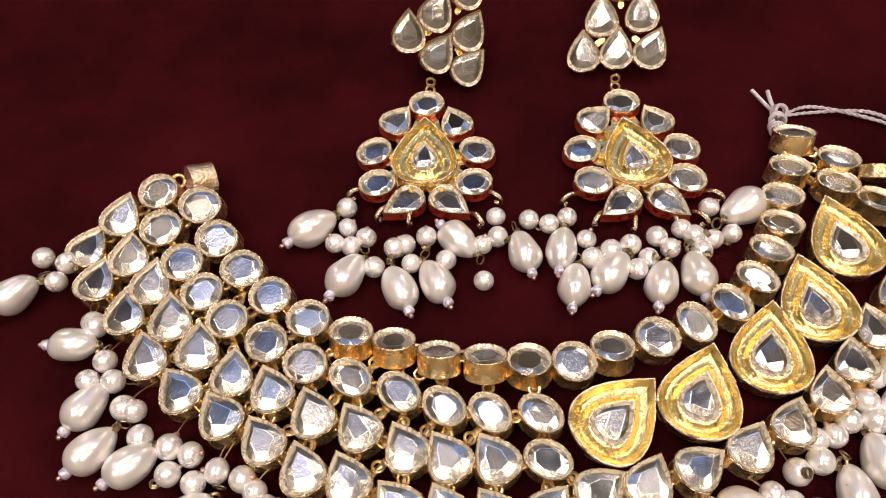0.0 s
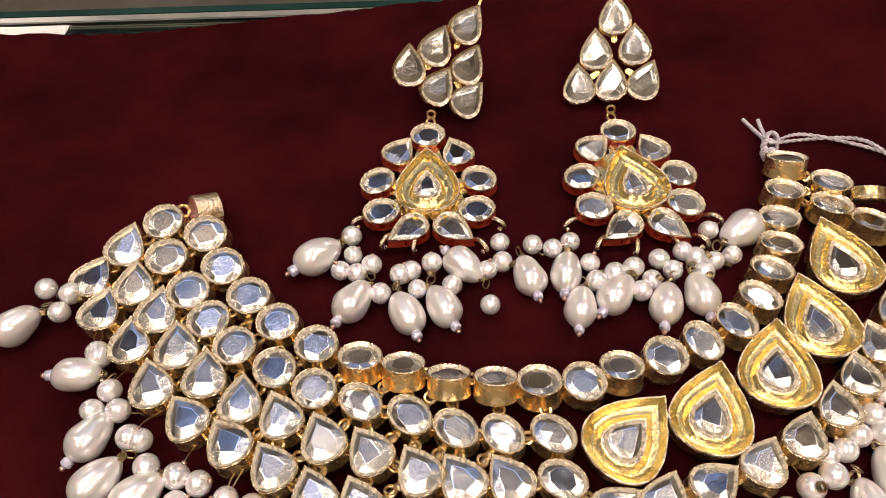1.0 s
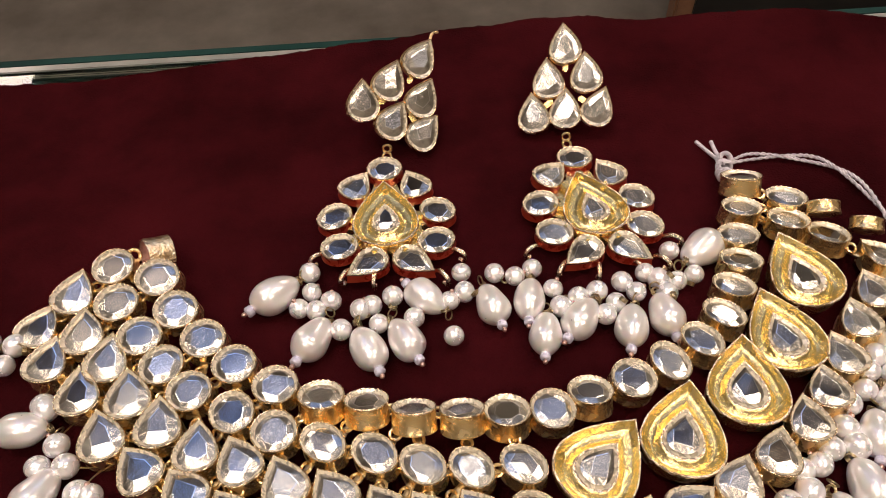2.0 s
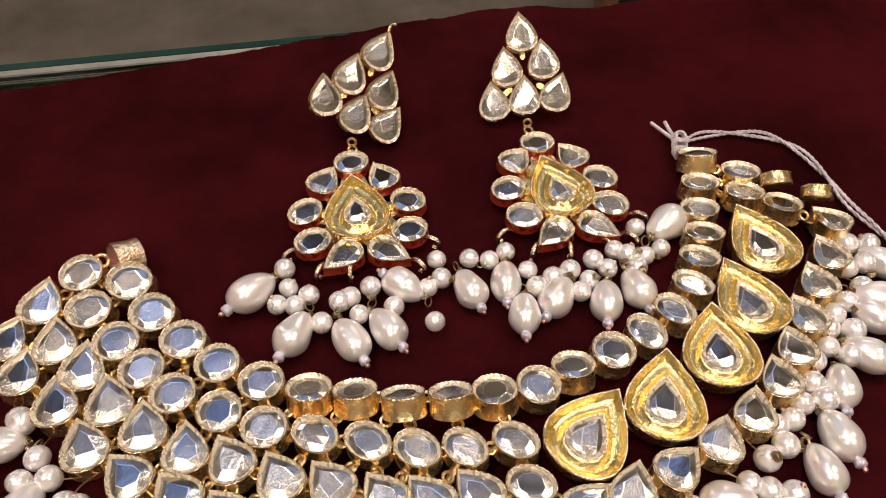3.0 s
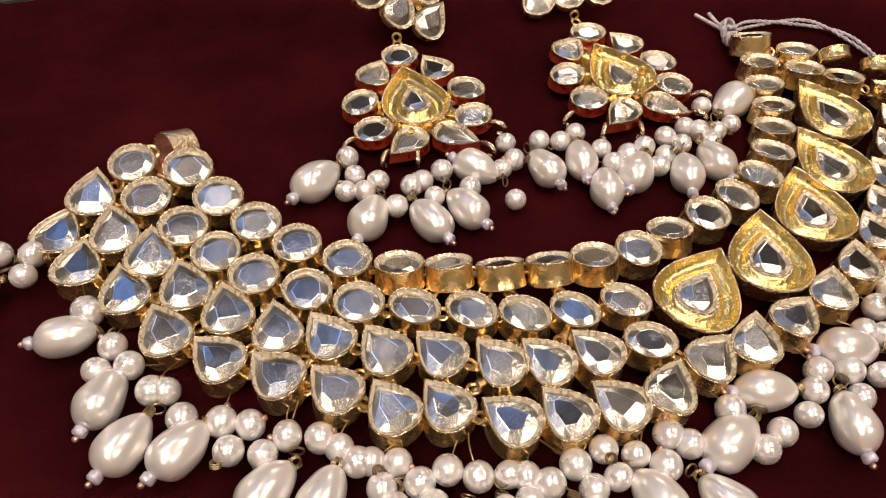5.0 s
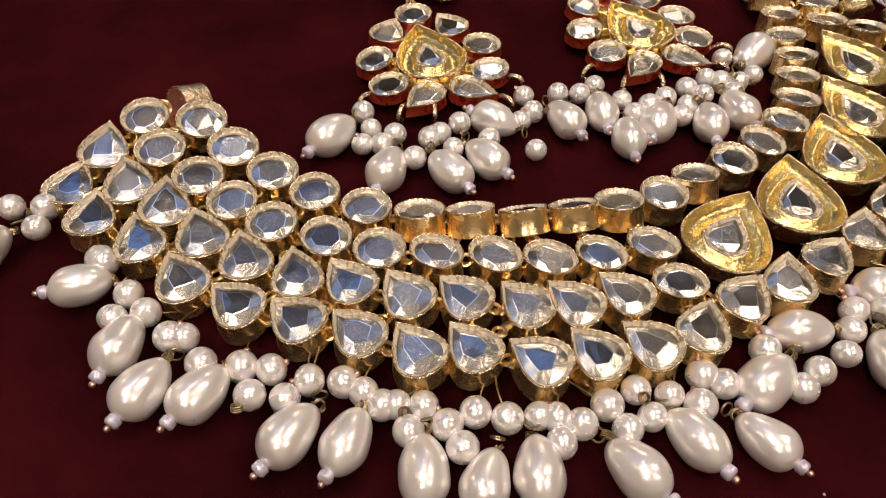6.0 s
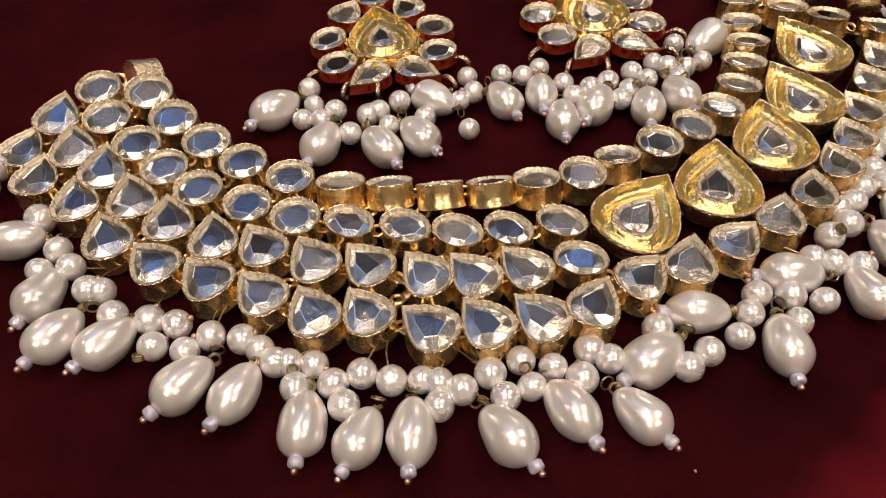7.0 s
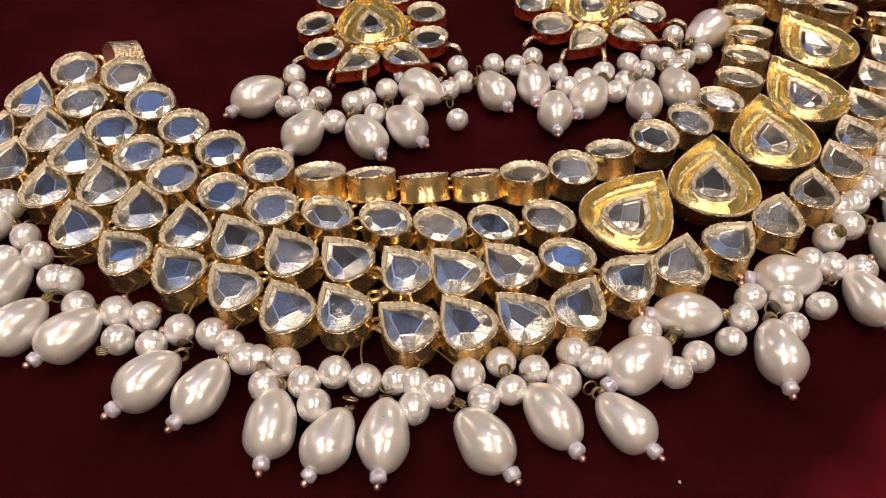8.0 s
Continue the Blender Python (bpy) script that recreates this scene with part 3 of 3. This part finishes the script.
THIRD = [
    (-81.0, 136.6, 11.3, 81, 7.3),
    (-75.8, 125.7, 11.3, 97, 6.2),
    (-68.7, 118.7, 11.1, 87, 5.5),
    (-62.2, 110.3, 10.3, 102, 6.2),
    (-54.6, 103.9, 9.6, 97, 6.5),
    (-45.8, 98.5, 9.1, 93, 6.8),
    (-36.7, 95.4, 8.8, 117, 6.5),
    (-27.1, 90.7, 8.6, 115, 6.5),
    (-17.1, 88.3, 8.5, 125, 6.6),
    (-6.8, 84.5, 8.5, 121, 6.3),
    (1.9, 83.1, 8.5, 126, 6.7),
    (11.5, 83.3, 8.5, 126, 6.5),
]
OUTER = [
    (-87.2, 128.3, 10.3, 70, 5.1),
    (-82.6, 119.4, 10.2, 83, 5.6),
    (-73.4, 111.4, 10.1, 99, 6.0),
    (-66.0, 101.4, 9.4, 110, 6.8),
    (-56.7, 94.3, 9.0, 130, 6.5),
    (-46.7, 89.4, 8.8, 128, 6.7),
    (-36.7, 84.6, 8.6, 126, 7.4),
    (-27.4, 79.1, 8.5, 113, 7.6),
    (-18.0, 77.8, 8.5, 118, 6.8),
    (-7.3, 73.2, 8.5, 134, 6.9),
    (2.4, 72.5, 8.5, 121, 7.0),
    (12.1, 72.4, 8.5, 128, 7.0),
    (22.0, 73.7, 8.5, 55, 6.9),
    (32.0, 78.2, 8.5, 37, 6.6),
    (41.5, 80.2, 8.5, 66, 7.4),
]
RIGHT = [
    (93.7, 161.8, 7.5, -27, 4.8),
    (92.1, 154.5, 7.5, -17, 4.6),
    (100.3, 149.5, 7.5, -30, 4.9),
    (110.6, 142.7, 7.5, 119, 5.7),
    (105.1, 132.2, 7.5, 98, 7.0),
    (98.8, 124.4, 7.5, 92, 5.3),
    (92.4, 115.7, 7.5, 101, 6.3),
    (86.2, 107.8, 7.6, 88, 4.7),
    (79.8, 100.7, 7.8, 89, 5.6),
    (71.3, 93.8, 8.0, 68, 5.7),
    (62.1, 88.3, 8.2, 61, 5.6),
    (51.6, 83.8, 8.5, 35, 6.6),
]
BIG = [
    (35.0, 91.9, 8.5, 47, 14.5),
    (53.1, 97.6, 8.4, 72, 13.0),
    (69.0, 108.1, 8.0, 80, 11.1),
    (81.1, 120.3, 7.7, 100, 13.2),
    (90.6, 136.7, 7.5, 102, 14.3),
]
EAR_A = [
    (-9.9, 178.8, 5.8, 4, 4.3),
    (-17.5, 172.5, 5.8, 60, 6.1),
    (-1.6, 172.4, 5.8, 114, 6.4),
    (-22.4, 162.1, 5.8, 38, 4.9),
    (4.4, 163.2, 5.8, -31, 4.6),
    (-20.5, 152.1, 5.8, 11, 4.3),
    (3.9, 153.1, 5.8, 16, 4.4),
    (-12.7, 147.0, 5.8, -141, 6.4),
    (-2.2, 147.4, 5.8, -35, 6.3),
    (-9.1, 160.2, 5.8, 94, 13.0),
]
EAR_B = [
    (42.2, 180.5, 5.8, -12, 4.7),
    (34.9, 174.3, 5.8, 45, 5.5),
    (50.8, 174.2, 5.8, 119, 6.7),
    (31.3, 164.1, 5.8, 21, 4.7),
    (56.4, 165.4, 5.8, -39, 5.0),
    (33.8, 154.3, 5.8, -13, 4.4),
    (56.9, 155.8, 5.8, -22, 4.5),
    (40.8, 148.2, 5.8, -141, 6.1),
    (51.4, 149.1, 5.8, -41, 6.9),
    (45.0, 161.5, 5.8, 103, 13.0),
]
DROPS_NEAR = [
    (-76.2, 90.0, -118, 10.8),
    (-72.1, 80.9, -129, 11.2),
    (-63.2, 78.6, -139, 10.9),
    (-49.7, 69.3, -136, 11.5),
    (-41.1, 66.9, -126, 11.2),
    (-29.9, 60.1, -101, 11.4),
    (-20.9, 56.3, -120, 10.8),
    (-12.5, 56.1, -100, 11.5),
    (2.8, 53.4, -60, 11.6),
    (14.0, 56.3, -68, 11.7),
    (24.9, 53.8, -58, 10.9),
    (30.1, 63.7, -150, 13.7),
    (40.8, 71.7, 172, 11.1),
    (60.5, 77.0, 173, 11.5),
    (53.3, 62.9, -97, 11.2),
]
DROPS_FAR = [
    (72.6, 71.3, -78, 10.6),
    (82.0, 81.4, -82, 10.5),
    (88.4, 87.9, -77, 9.4),
    (93.9, 98.7, -105, 9.1),
    (103.1, 105.7, -40, 7.5),
    (109.3, 115.3, -49, 7.9),
    (112.4, 120.2, -19, 7.6),
    (118.5, 130.2, -43, 7.5),
]
DROPS_LEFT = [
    (-101.9, 115.9, -134, 11.2),
    (-83.5, 103.9, -177, 11.0),
]
BEADS_NEAR = [
    (-80.6, 109.3), (-75.2, 100.4), (-77.6, 95.7), (-72.1, 95.9), (-68.1, 90.2), (-65.7, 89.7), (-63.0, 84.3), (-56.6, 82.7), (-55.5, 77.2), (-51.8, 81.5), (-50.0, 75.8), (-45.8, 78.6), (-40.3, 77.4), (-37.3, 75.1), (-34.6, 72.1), (-32.3, 71.8), (-27.9, 70.8), (-31.1, 66.8), (-24.8, 66.7), (-19.8, 67.9), (-23.2, 62.4), (-14.9, 65.8), (-9.8, 65.2), (-7.0, 64.4), (-7.5, 60.0), (-3.3, 62.4),
]
BEADS_MID = [
    (1.9, 64.8), (7.5, 66.5), (12.7, 64.5), (3.7, 60.1), (8.4, 61.3), (19.7, 67.0), (22.7, 64.6), (17.1, 61.7), (32.6, 69.4), (35.4, 61.2), (39.9, 63.6), (46.2, 65.8), (52.5, 73.8), (49.7, 70.1), (58.4, 72.8), (57.5, 67.2), (63.9, 70.7), (65.9, 80.2), (69.4, 78.5), (74.1, 77.2),
]
BEADS_RIGHT = [
    (95.1, 108.5), (99.2, 105.8), (87.9, 100.2), (83.6, 95.8), (88.8, 96.1), (80.1, 92.5), (76.1, 91.4), (76.4, 87.2), (71.5, 84.8), (102.9, 112.1), (100.6, 116.9), (97.5, 113.2), (90.6, 105.5), (118.1, 135.8), (112.7, 136.5), (114.6, 130.3), (109.6, 129.2), (110.5, 123.4), (104.9, 119.8),
]
BEADS_LEFT = [
    (-98.4, 125.9), (-93.1, 119.6), (-92.0, 124.7), (-80.0, 108.6),
]
DROPS_A = [
    (-35.3, 138.9, -141, 12.4),
    (-25.1, 126.1, -120, 11.8),
    (-12.3, 123.1, -64, 11.5),
    (-3.7, 125.2, -60, 11.2),
    (1.0, 136.6, 137, 11.3),
]
DROPS_B = [
    (16.7, 134.0, -71, 9.7),
    (25.7, 135.2, -96, 9.9),
    (28.6, 125.4, -97, 10.6),
    (37.3, 129.2, -126, 11.1),
    (48.6, 126.7, -102, 10.8),
    (56.9, 129.5, -79, 9.0),
    (69.6, 148.2, 34, 13.3),
]
BEADS_A = [
    (-27.6, 145.3), (-26.6, 139.4), (-29.2, 134.8), (-25.1, 134.1), (-21.7, 136.7), (-18.8, 128.5), (-11.8, 135.1), (-14.5, 134.0), (-10.0, 129.8), (-6.9, 137.5), (-1.7, 131.1), (6.8, 135.6), (7.5, 125.8), (9.8, 143.8), (10.4, 138.0),
]
BEADS_B = [
    (17.9, 143.2), (22.8, 142.1), (27.2, 144.2), (31.7, 138.0), (32.9, 132.8), (37.4, 135.2), (42.0, 136.8), (48.4, 139.3), (46.0, 133.3), (43.2, 130.2), (54.4, 141.7), (51.3, 136.2), (57.2, 139.9), (61.6, 148.1), (61.6, 139.0), (58.5, 135.6), (66.1, 140.7),
]
STUD_A = [
    (7.2, 8.4, 58, 6.6),
    (-1.7, 2.4, 66, 7.0),
    (-9.4, -3.0, 88, 5.5),
    (7.5, -2.6, 63, 7.1),
    (-1.2, -8.5, 58, 6.5),
    (7.4, -12.0, 49, 6.9),
]
STUD_B = [
    (-1.1, 16.3, 93, 6.1),
    (-6.1, 6.8, 93, 5.7),
    (4.6, 7.9, 93, 5.9),
    (-10.6, -2.7, 94, 5.9),
    (-1.6, -1.9, 86, 6.0),
    (7.6, -1.9, 68, 6.1),
]
necklace = thing("necklace", (0, 0.11, 0), "gold choker necklace with mirror stones and pearl drops on velvet", "necklace")
spots = []


def put_stone(kind, row, k, tilt=(0, 0), turn=0, scale=1.0):
    x, y, z, a = row[:4]
    spots.append((x, y, z))
    # the wing that rises from the cloth faces inwards
    rise = max(0.0, z - 8.5)
    add_setting(necklace, kind, place(necklace, x, y, z, tilt[0] + 3.0 * rise + rng.uniform(-2.5, 2.5), tilt[1] + 1.2 * rise + rng.uniform(-2.5, 2.5), a + turn, scale * (1 + 0.008 * rise) * rng.uniform(0.98, 1.02)), k)


LEAN_BACK = {5: -22, 6: -34, 7: -40, 8: -36, 9: -20, 11: -22, 14: -6, 15: -10, 16: -14, 17: -12, 18: -12, 19: -12, 20: -26}
for k, row in enumerate(INNER):
    if k == 20:
        row = (row[0], row[1] + 3.4, row[2], row[3])
    put_stone("slim" if k > 12 else "oval", row, k, (LEAN_BACK.get(k, 0), 0))
for k, row in enumerate(SECOND):
    put_stone("slim" if k > 6 else "oval", row, k + 1)
for k, row in enumerate(THIRD):
    put_stone("tear", row, k + 2)
for k, row in enumerate(OUTER):
    put_stone("tear", row, k + 3)
for k, row in enumerate(RIGHT):
    put_stone("slim" if k < 3 else "tear", row, k, (-12 if k < 4 else -3, 0), 0, 0.95 if k > 2 else 1.0)
for k, (x, y, z, a, tip) in enumerate(BIG):
    spots.append((x, y, z))
    add_dish(necklace, "big", place(necklace, x, y, z, rng.uniform(-2, 2), rng.uniform(-2, 2), a, 1.0), k)
# end pieces turned on their sides
for k, (x, y, z, rx, ry, rz) in enumerate(((100.8, 157.5, 9.2, -62, 10, 0), (109.6, 151.6, 9.2, -58, 24, 0))):
    add_setting(necklace, "oval", place(necklace, x, y, z, rx, ry, rz, 0.82) @ Matrix.Diagonal((1, 1, 0.74, 1)), k)
part("empty_cup", hollow_cup_mesh("empty_cup", OVAL, 6.4), necklace, place(necklace, -67.2, 147.6, 9.6, 30, -66, 0, 1.0), "toppled hollow gold end cup")
part("jump_ring", LOOP, necklace, place(necklace, -70.2, 148.6, 9.4, 40, 20, 0, 1.3))
# rings that join neighbouring settings
for i, (ax, ay, az) in enumerate(spots):
    for bx, by, bz in spots[:i]:
        gap = math.hypot(ax - bx, ay - by)
        if 7.0 < gap < 13.2:
            turn = math.degrees(math.atan2(by - ay, bx - ax))
            part("link", BAR, necklace, place(necklace, (ax + bx) / 2, (ay + by) / 2, min(az, bz) - 3.9, rng.uniform(-8, 8), rng.uniform(-8, 8), turn + rng.uniform(-12, 12)))
            part("jump_ring", LOOP, necklace, place(necklace, (ax + bx) / 2, (ay + by) / 2, min(az, bz) - 3.0 + rng.uniform(-0.5, 0.5), rng.uniform(-25, 25), rng.uniform(-25, 25), turn))
for table in (DROPS_NEAR, DROPS_FAR, DROPS_LEFT):
    for x, y, a, length in table:
        add_drop(necklace, x, y, a, length, 4.3 + pad_rise(x))
for table in (BEADS_NEAR, BEADS_MID, BEADS_RIGHT, BEADS_LEFT):
    for x, y in table:
        add_bead(necklace, x, y, 4.2 + pad_rise(x))


# thin wires from the outer settings down to the pearls
all_beads = BEADS_NEAR + BEADS_MID + BEADS_RIGHT + BEADS_LEFT
for x, y, z, a, tip in OUTER[1:] + RIGHT[4:]:
    for turn in (-14, 14):
        q = radians(a + 180 + turn)
        p = Vector((x + 4.7 * math.cos(q), y + 4.7 * math.sin(q), z - 4.3))
        ends = [Vector((u, v, 4.0 + pad_rise(u))) for u, v in all_beads if 1.5 < math.hypot(u - p.x, v - p.y) < 9.0]
        if not ends:
            continue
        ends.sort(key=lambda e: (e - p).length)
        e = ends[0 if turn < 0 else min(1, len(ends) - 1)]
        o = necklace.matrix_basis.translation
        mid = (p + e) / 2 + Vector((rng.uniform(-0.6, 0.6), rng.uniform(-0.6, 0.6), 0.6))
        bm = bmesh.new()
        tube(bm, [s * MM - o for s in spline([p, mid, e])], 0.00017, 6)
        part("wire", to_mesh("hanging_wire", bm, brass), necklace)


# ---------------------------------------------------------------- the earrings
def earring(flower, stud, origin, normal, drops, beads, hooks, joint, label, wire_end=True):
    cx, cy = flower[-1][:2]
    ob = thing("earring", (cx * MM, cy * MM, 0), label, "earring", "pair of earrings")
    kinds = ("small_oval", "small_tear", "small_tear", "small_oval", "small_oval", "small_oval", "small_oval", "long_tear", "long_tear")
    for k, (kind, row) in enumerate(zip(kinds, flower)):
        x, y, z, a, tip = row
        add_setting(ob, kind, place(ob, x, y, z, rng.uniform(-3, 3), rng.uniform(-3, 3), a, 1.0), k)
    bm = bmesh.new()
    lobes = [Vector((r[0] - cx, r[1] - cy, 0)) for r in flower[:-1]]
    edge = []
    for k in range(72):
        d = Vector((math.cos(2 * math.pi * k / 72), math.sin(2 * math.pi * k / 72), 0))
        near = max(l.length * max(0.0, l.normalized().dot(d)) ** 6 for l in lobes)
        edge.append(d * max(7.0, near - 1.0) * MM)
    loft(bm, [[p * 0.98 + Vector((0, 0, 0.0022)) for p in edge], [p + Vector((0, 0, 0.0026)) for p in edge], [p * 0.97 + Vector((0, 0, 0.0036)) for p in edge]])
    part("base_plate", to_mesh("flower_base", bm, pale_foil), ob, None, "pale yellow gold plate between the stones")
    for l in lobes:
        q = l * 0.66
        part("connector", STUB, ob, place(ob, cx + q.x, cy + q.y, 4.6, 0, 0, math.degrees(math.atan2(l.y, l.x))))
    x, y, z, a, tip = flower[-1]
    add_dish(ob, "mid", place(ob, x, y, z + 0.3, 0, 0, a), 0)
    # stud plate leaning on its post
    n = Vector(normal).normalized()
    u = (Vector((1, 0, 0)) - n * n.x).normalized()
    v = n.cross(u)
    m = Matrix((u, v, n)).transposed().to_4x4()
    m.translation = Vector(origin) * MM - ob.matrix_basis.translation
    for k, (x, y, a, tip) in enumerate(stud):
        add_setting(ob, "stud_tear", m @ pose(x * MM, y * MM, 0, rng.uniform(-3, 3), rng.uniform(-3, 3), a), k + 1)
    mx, my = sum(q[0] for q in stud) / 6, sum(q[1] for q in stud) / 6
    for x, y, a, tip in stud:
        part("connector", STUB, ob, m @ pose((x * 0.55 + mx * 0.45) * MM, (y * 0.55 + my * 0.45) * MM, -0.0026, 0, 0, math.degrees(math.atan2(y - my, x - mx))))
    foot = m @ Vector((0, 0, -0.002))
    bm = bmesh.new()
    tube(bm, [foot, foot + Vector((0, 0.003, -foot.z * 0.5)), Vector((foot.x, foot.y + 0.005, 0.0004))], 0.0005)
    part("post", to_mesh("stud_post", bm, brass), ob)
    if wire_end:
        bm = bmesh.new()
        top = m @ Vector(((stud[0][0] + 3.2) * MM, (stud[0][1] + 5.2) * MM, -0.001))
        tube(bm, spline([top, top + Vector((0.0008, 0.0022, 0.0006)), top + Vector((0.0024, 0.0030, 0.0004))]), 0.0004)
        part("hook", to_mesh("stud_hook", bm, gold), ob)
    for k in range(2):
        part("jump_ring", LOOP, ob, place(ob, joint[0], joint[1] + 2.2 * k, joint[2] + k * 0.8, 15 + 60 * k, 10, 0))
    for x, y in hooks:
        d = Vector((x - cx, y - cy, 0)).normalized()
        a = Vector((x, y, 3.2)) * MM - ob.matrix_basis.translation
        bm = bmesh.new()
        tube(bm, spline([a - d * 0.003, a - d * 0.0008 + Vector((0, 0, 0.0016)), a + d * 0.0014 + Vector((0, 0, 0.001)), a + d * 0.0016 - Vector((0, 0, 0.0015)), a - Vector((0, 0, 0.0018))]), 0.00062, 8)
        part("hook", to_mesh("pearl_hook", bm, rim_gold), ob)
    for x, y, a, length in drops:
        add_drop(ob, x, y, a, length)
    for x, y in beads:
        add_bead(ob, x, y, 4.0, 0.93)
    return ob


earring(EAR_A, STUD_A, (-6.1, 198.4, 16.3), (0.258, -0.712, 0.653), DROPS_A, BEADS_A, ((-26.5, 150), (-19, 144), (-11.5, 143), (5.5, 143), (9.5, 150)), (-9.4, 184.6, 4.5),
        "gold earring with red enamel sides and pearl fringe, stud tipped sideways")
earring(EAR_B, STUD_B, (43.0, 198.0, 9.7), (-0.15, -0.65, 0.75), DROPS_B, BEADS_B, ((27.5, 150), (34.5, 144), (43.5, 143), (53.5, 143.5), (60, 145), (64, 152)), (41.0, 186.6, 4.5),
        "gold earring with red enamel sides and pearl fringe, stud upright", False)


# ---------------------------------------------------------------- thread tied to the clasp
def thread():
    ob = thing("thread", (0.0823, 0.1755, 0), "white cotton thread knotted to the necklace clasp", "thread")
    o = ob.matrix_basis.translation
    run = [(83.3, 179.5), (91.4, 182.1), (101.5, 181.9), (110.7, 179.3), (116.7, 173.2), (120.3, 162.7), (121.8, 151.9), (126.4, 139.6), (133, 122), (142, 108)]
    for k in range(2):
        line = spline([Vector((x, y, 1.2)) * MM - o for x, y in run], 22)
        bm = bmesh.new()
        for ply in (0.0, math.pi):
            # two plies wound round each other, the strands wound loosely
            wound = []
            for i, p in enumerate(line):
                a, b = i * 0.075 + math.pi * k, i * 0.8 + ply
                fuzz = Vector((rng.uniform(-1, 1), rng.uniform(-1, 1), rng.uniform(-1, 1))) * 0.00005
                wound.append(p + Vector((0.0007 * math.cos(a) + 0.00024 * math.cos(b), 0.0007 * math.sin(a) + 0.00024 * math.cos(b), 0.0004 * math.sin(a) + 0.00024 * math.sin(b))) + fuzz)
            tube(bm, wound, 0.0003, 6)
        part("strand", to_mesh("strand", bm, cotton, 80), ob)
    for tail in (((83.3, 180.0), (80.8, 184), (78.2, 188.6)), ((83.6, 180.0), (82.7, 184.5), (82.4, 188.4))):
        bm = bmesh.new()
        tube(bm, spline([Vector((x, y, 1.6)) * MM - o for x, y in tail]), 0.00055, 7)
        part("tail", to_mesh("tail", bm, cotton, 80), ob)
    knot = ring_mesh("knot_loop", 2.0, 0.6, cotton, 16, 2.4)
    for x, y, z, rx, rz in ((82.6, 177.8, 2.6, 60, 20), (83.4, 180.2, 2.2, 30, 80), (82.0, 175.2, 3.0, 80, 120)):
        part("knot", knot, ob, place(ob, x, y, z, rx, 10, rz, 0.85))
    part("ring", LOOP, ob, place(ob, 82.2, 172.4, 4.0, 60, 0, 40))


thread()


# a fleck of lint on the velvet
bm = bmesh.new()
bmesh.ops.create_icosphere(bm, subdivisions=2, radius=0.00025)
for v in bm.verts:
    v.co *= 1 + 0.5 * noise.noise(v.co * 5000)
lint = new("lint", to_mesh("lint", bm, cotton, 80))
lint.location = (0.0320, 0.0450, cloth_height(0.0320, 0.0450) + 0.0002)
tagged(lint, "tiny pale fleck of lint on the velvet", "lint")
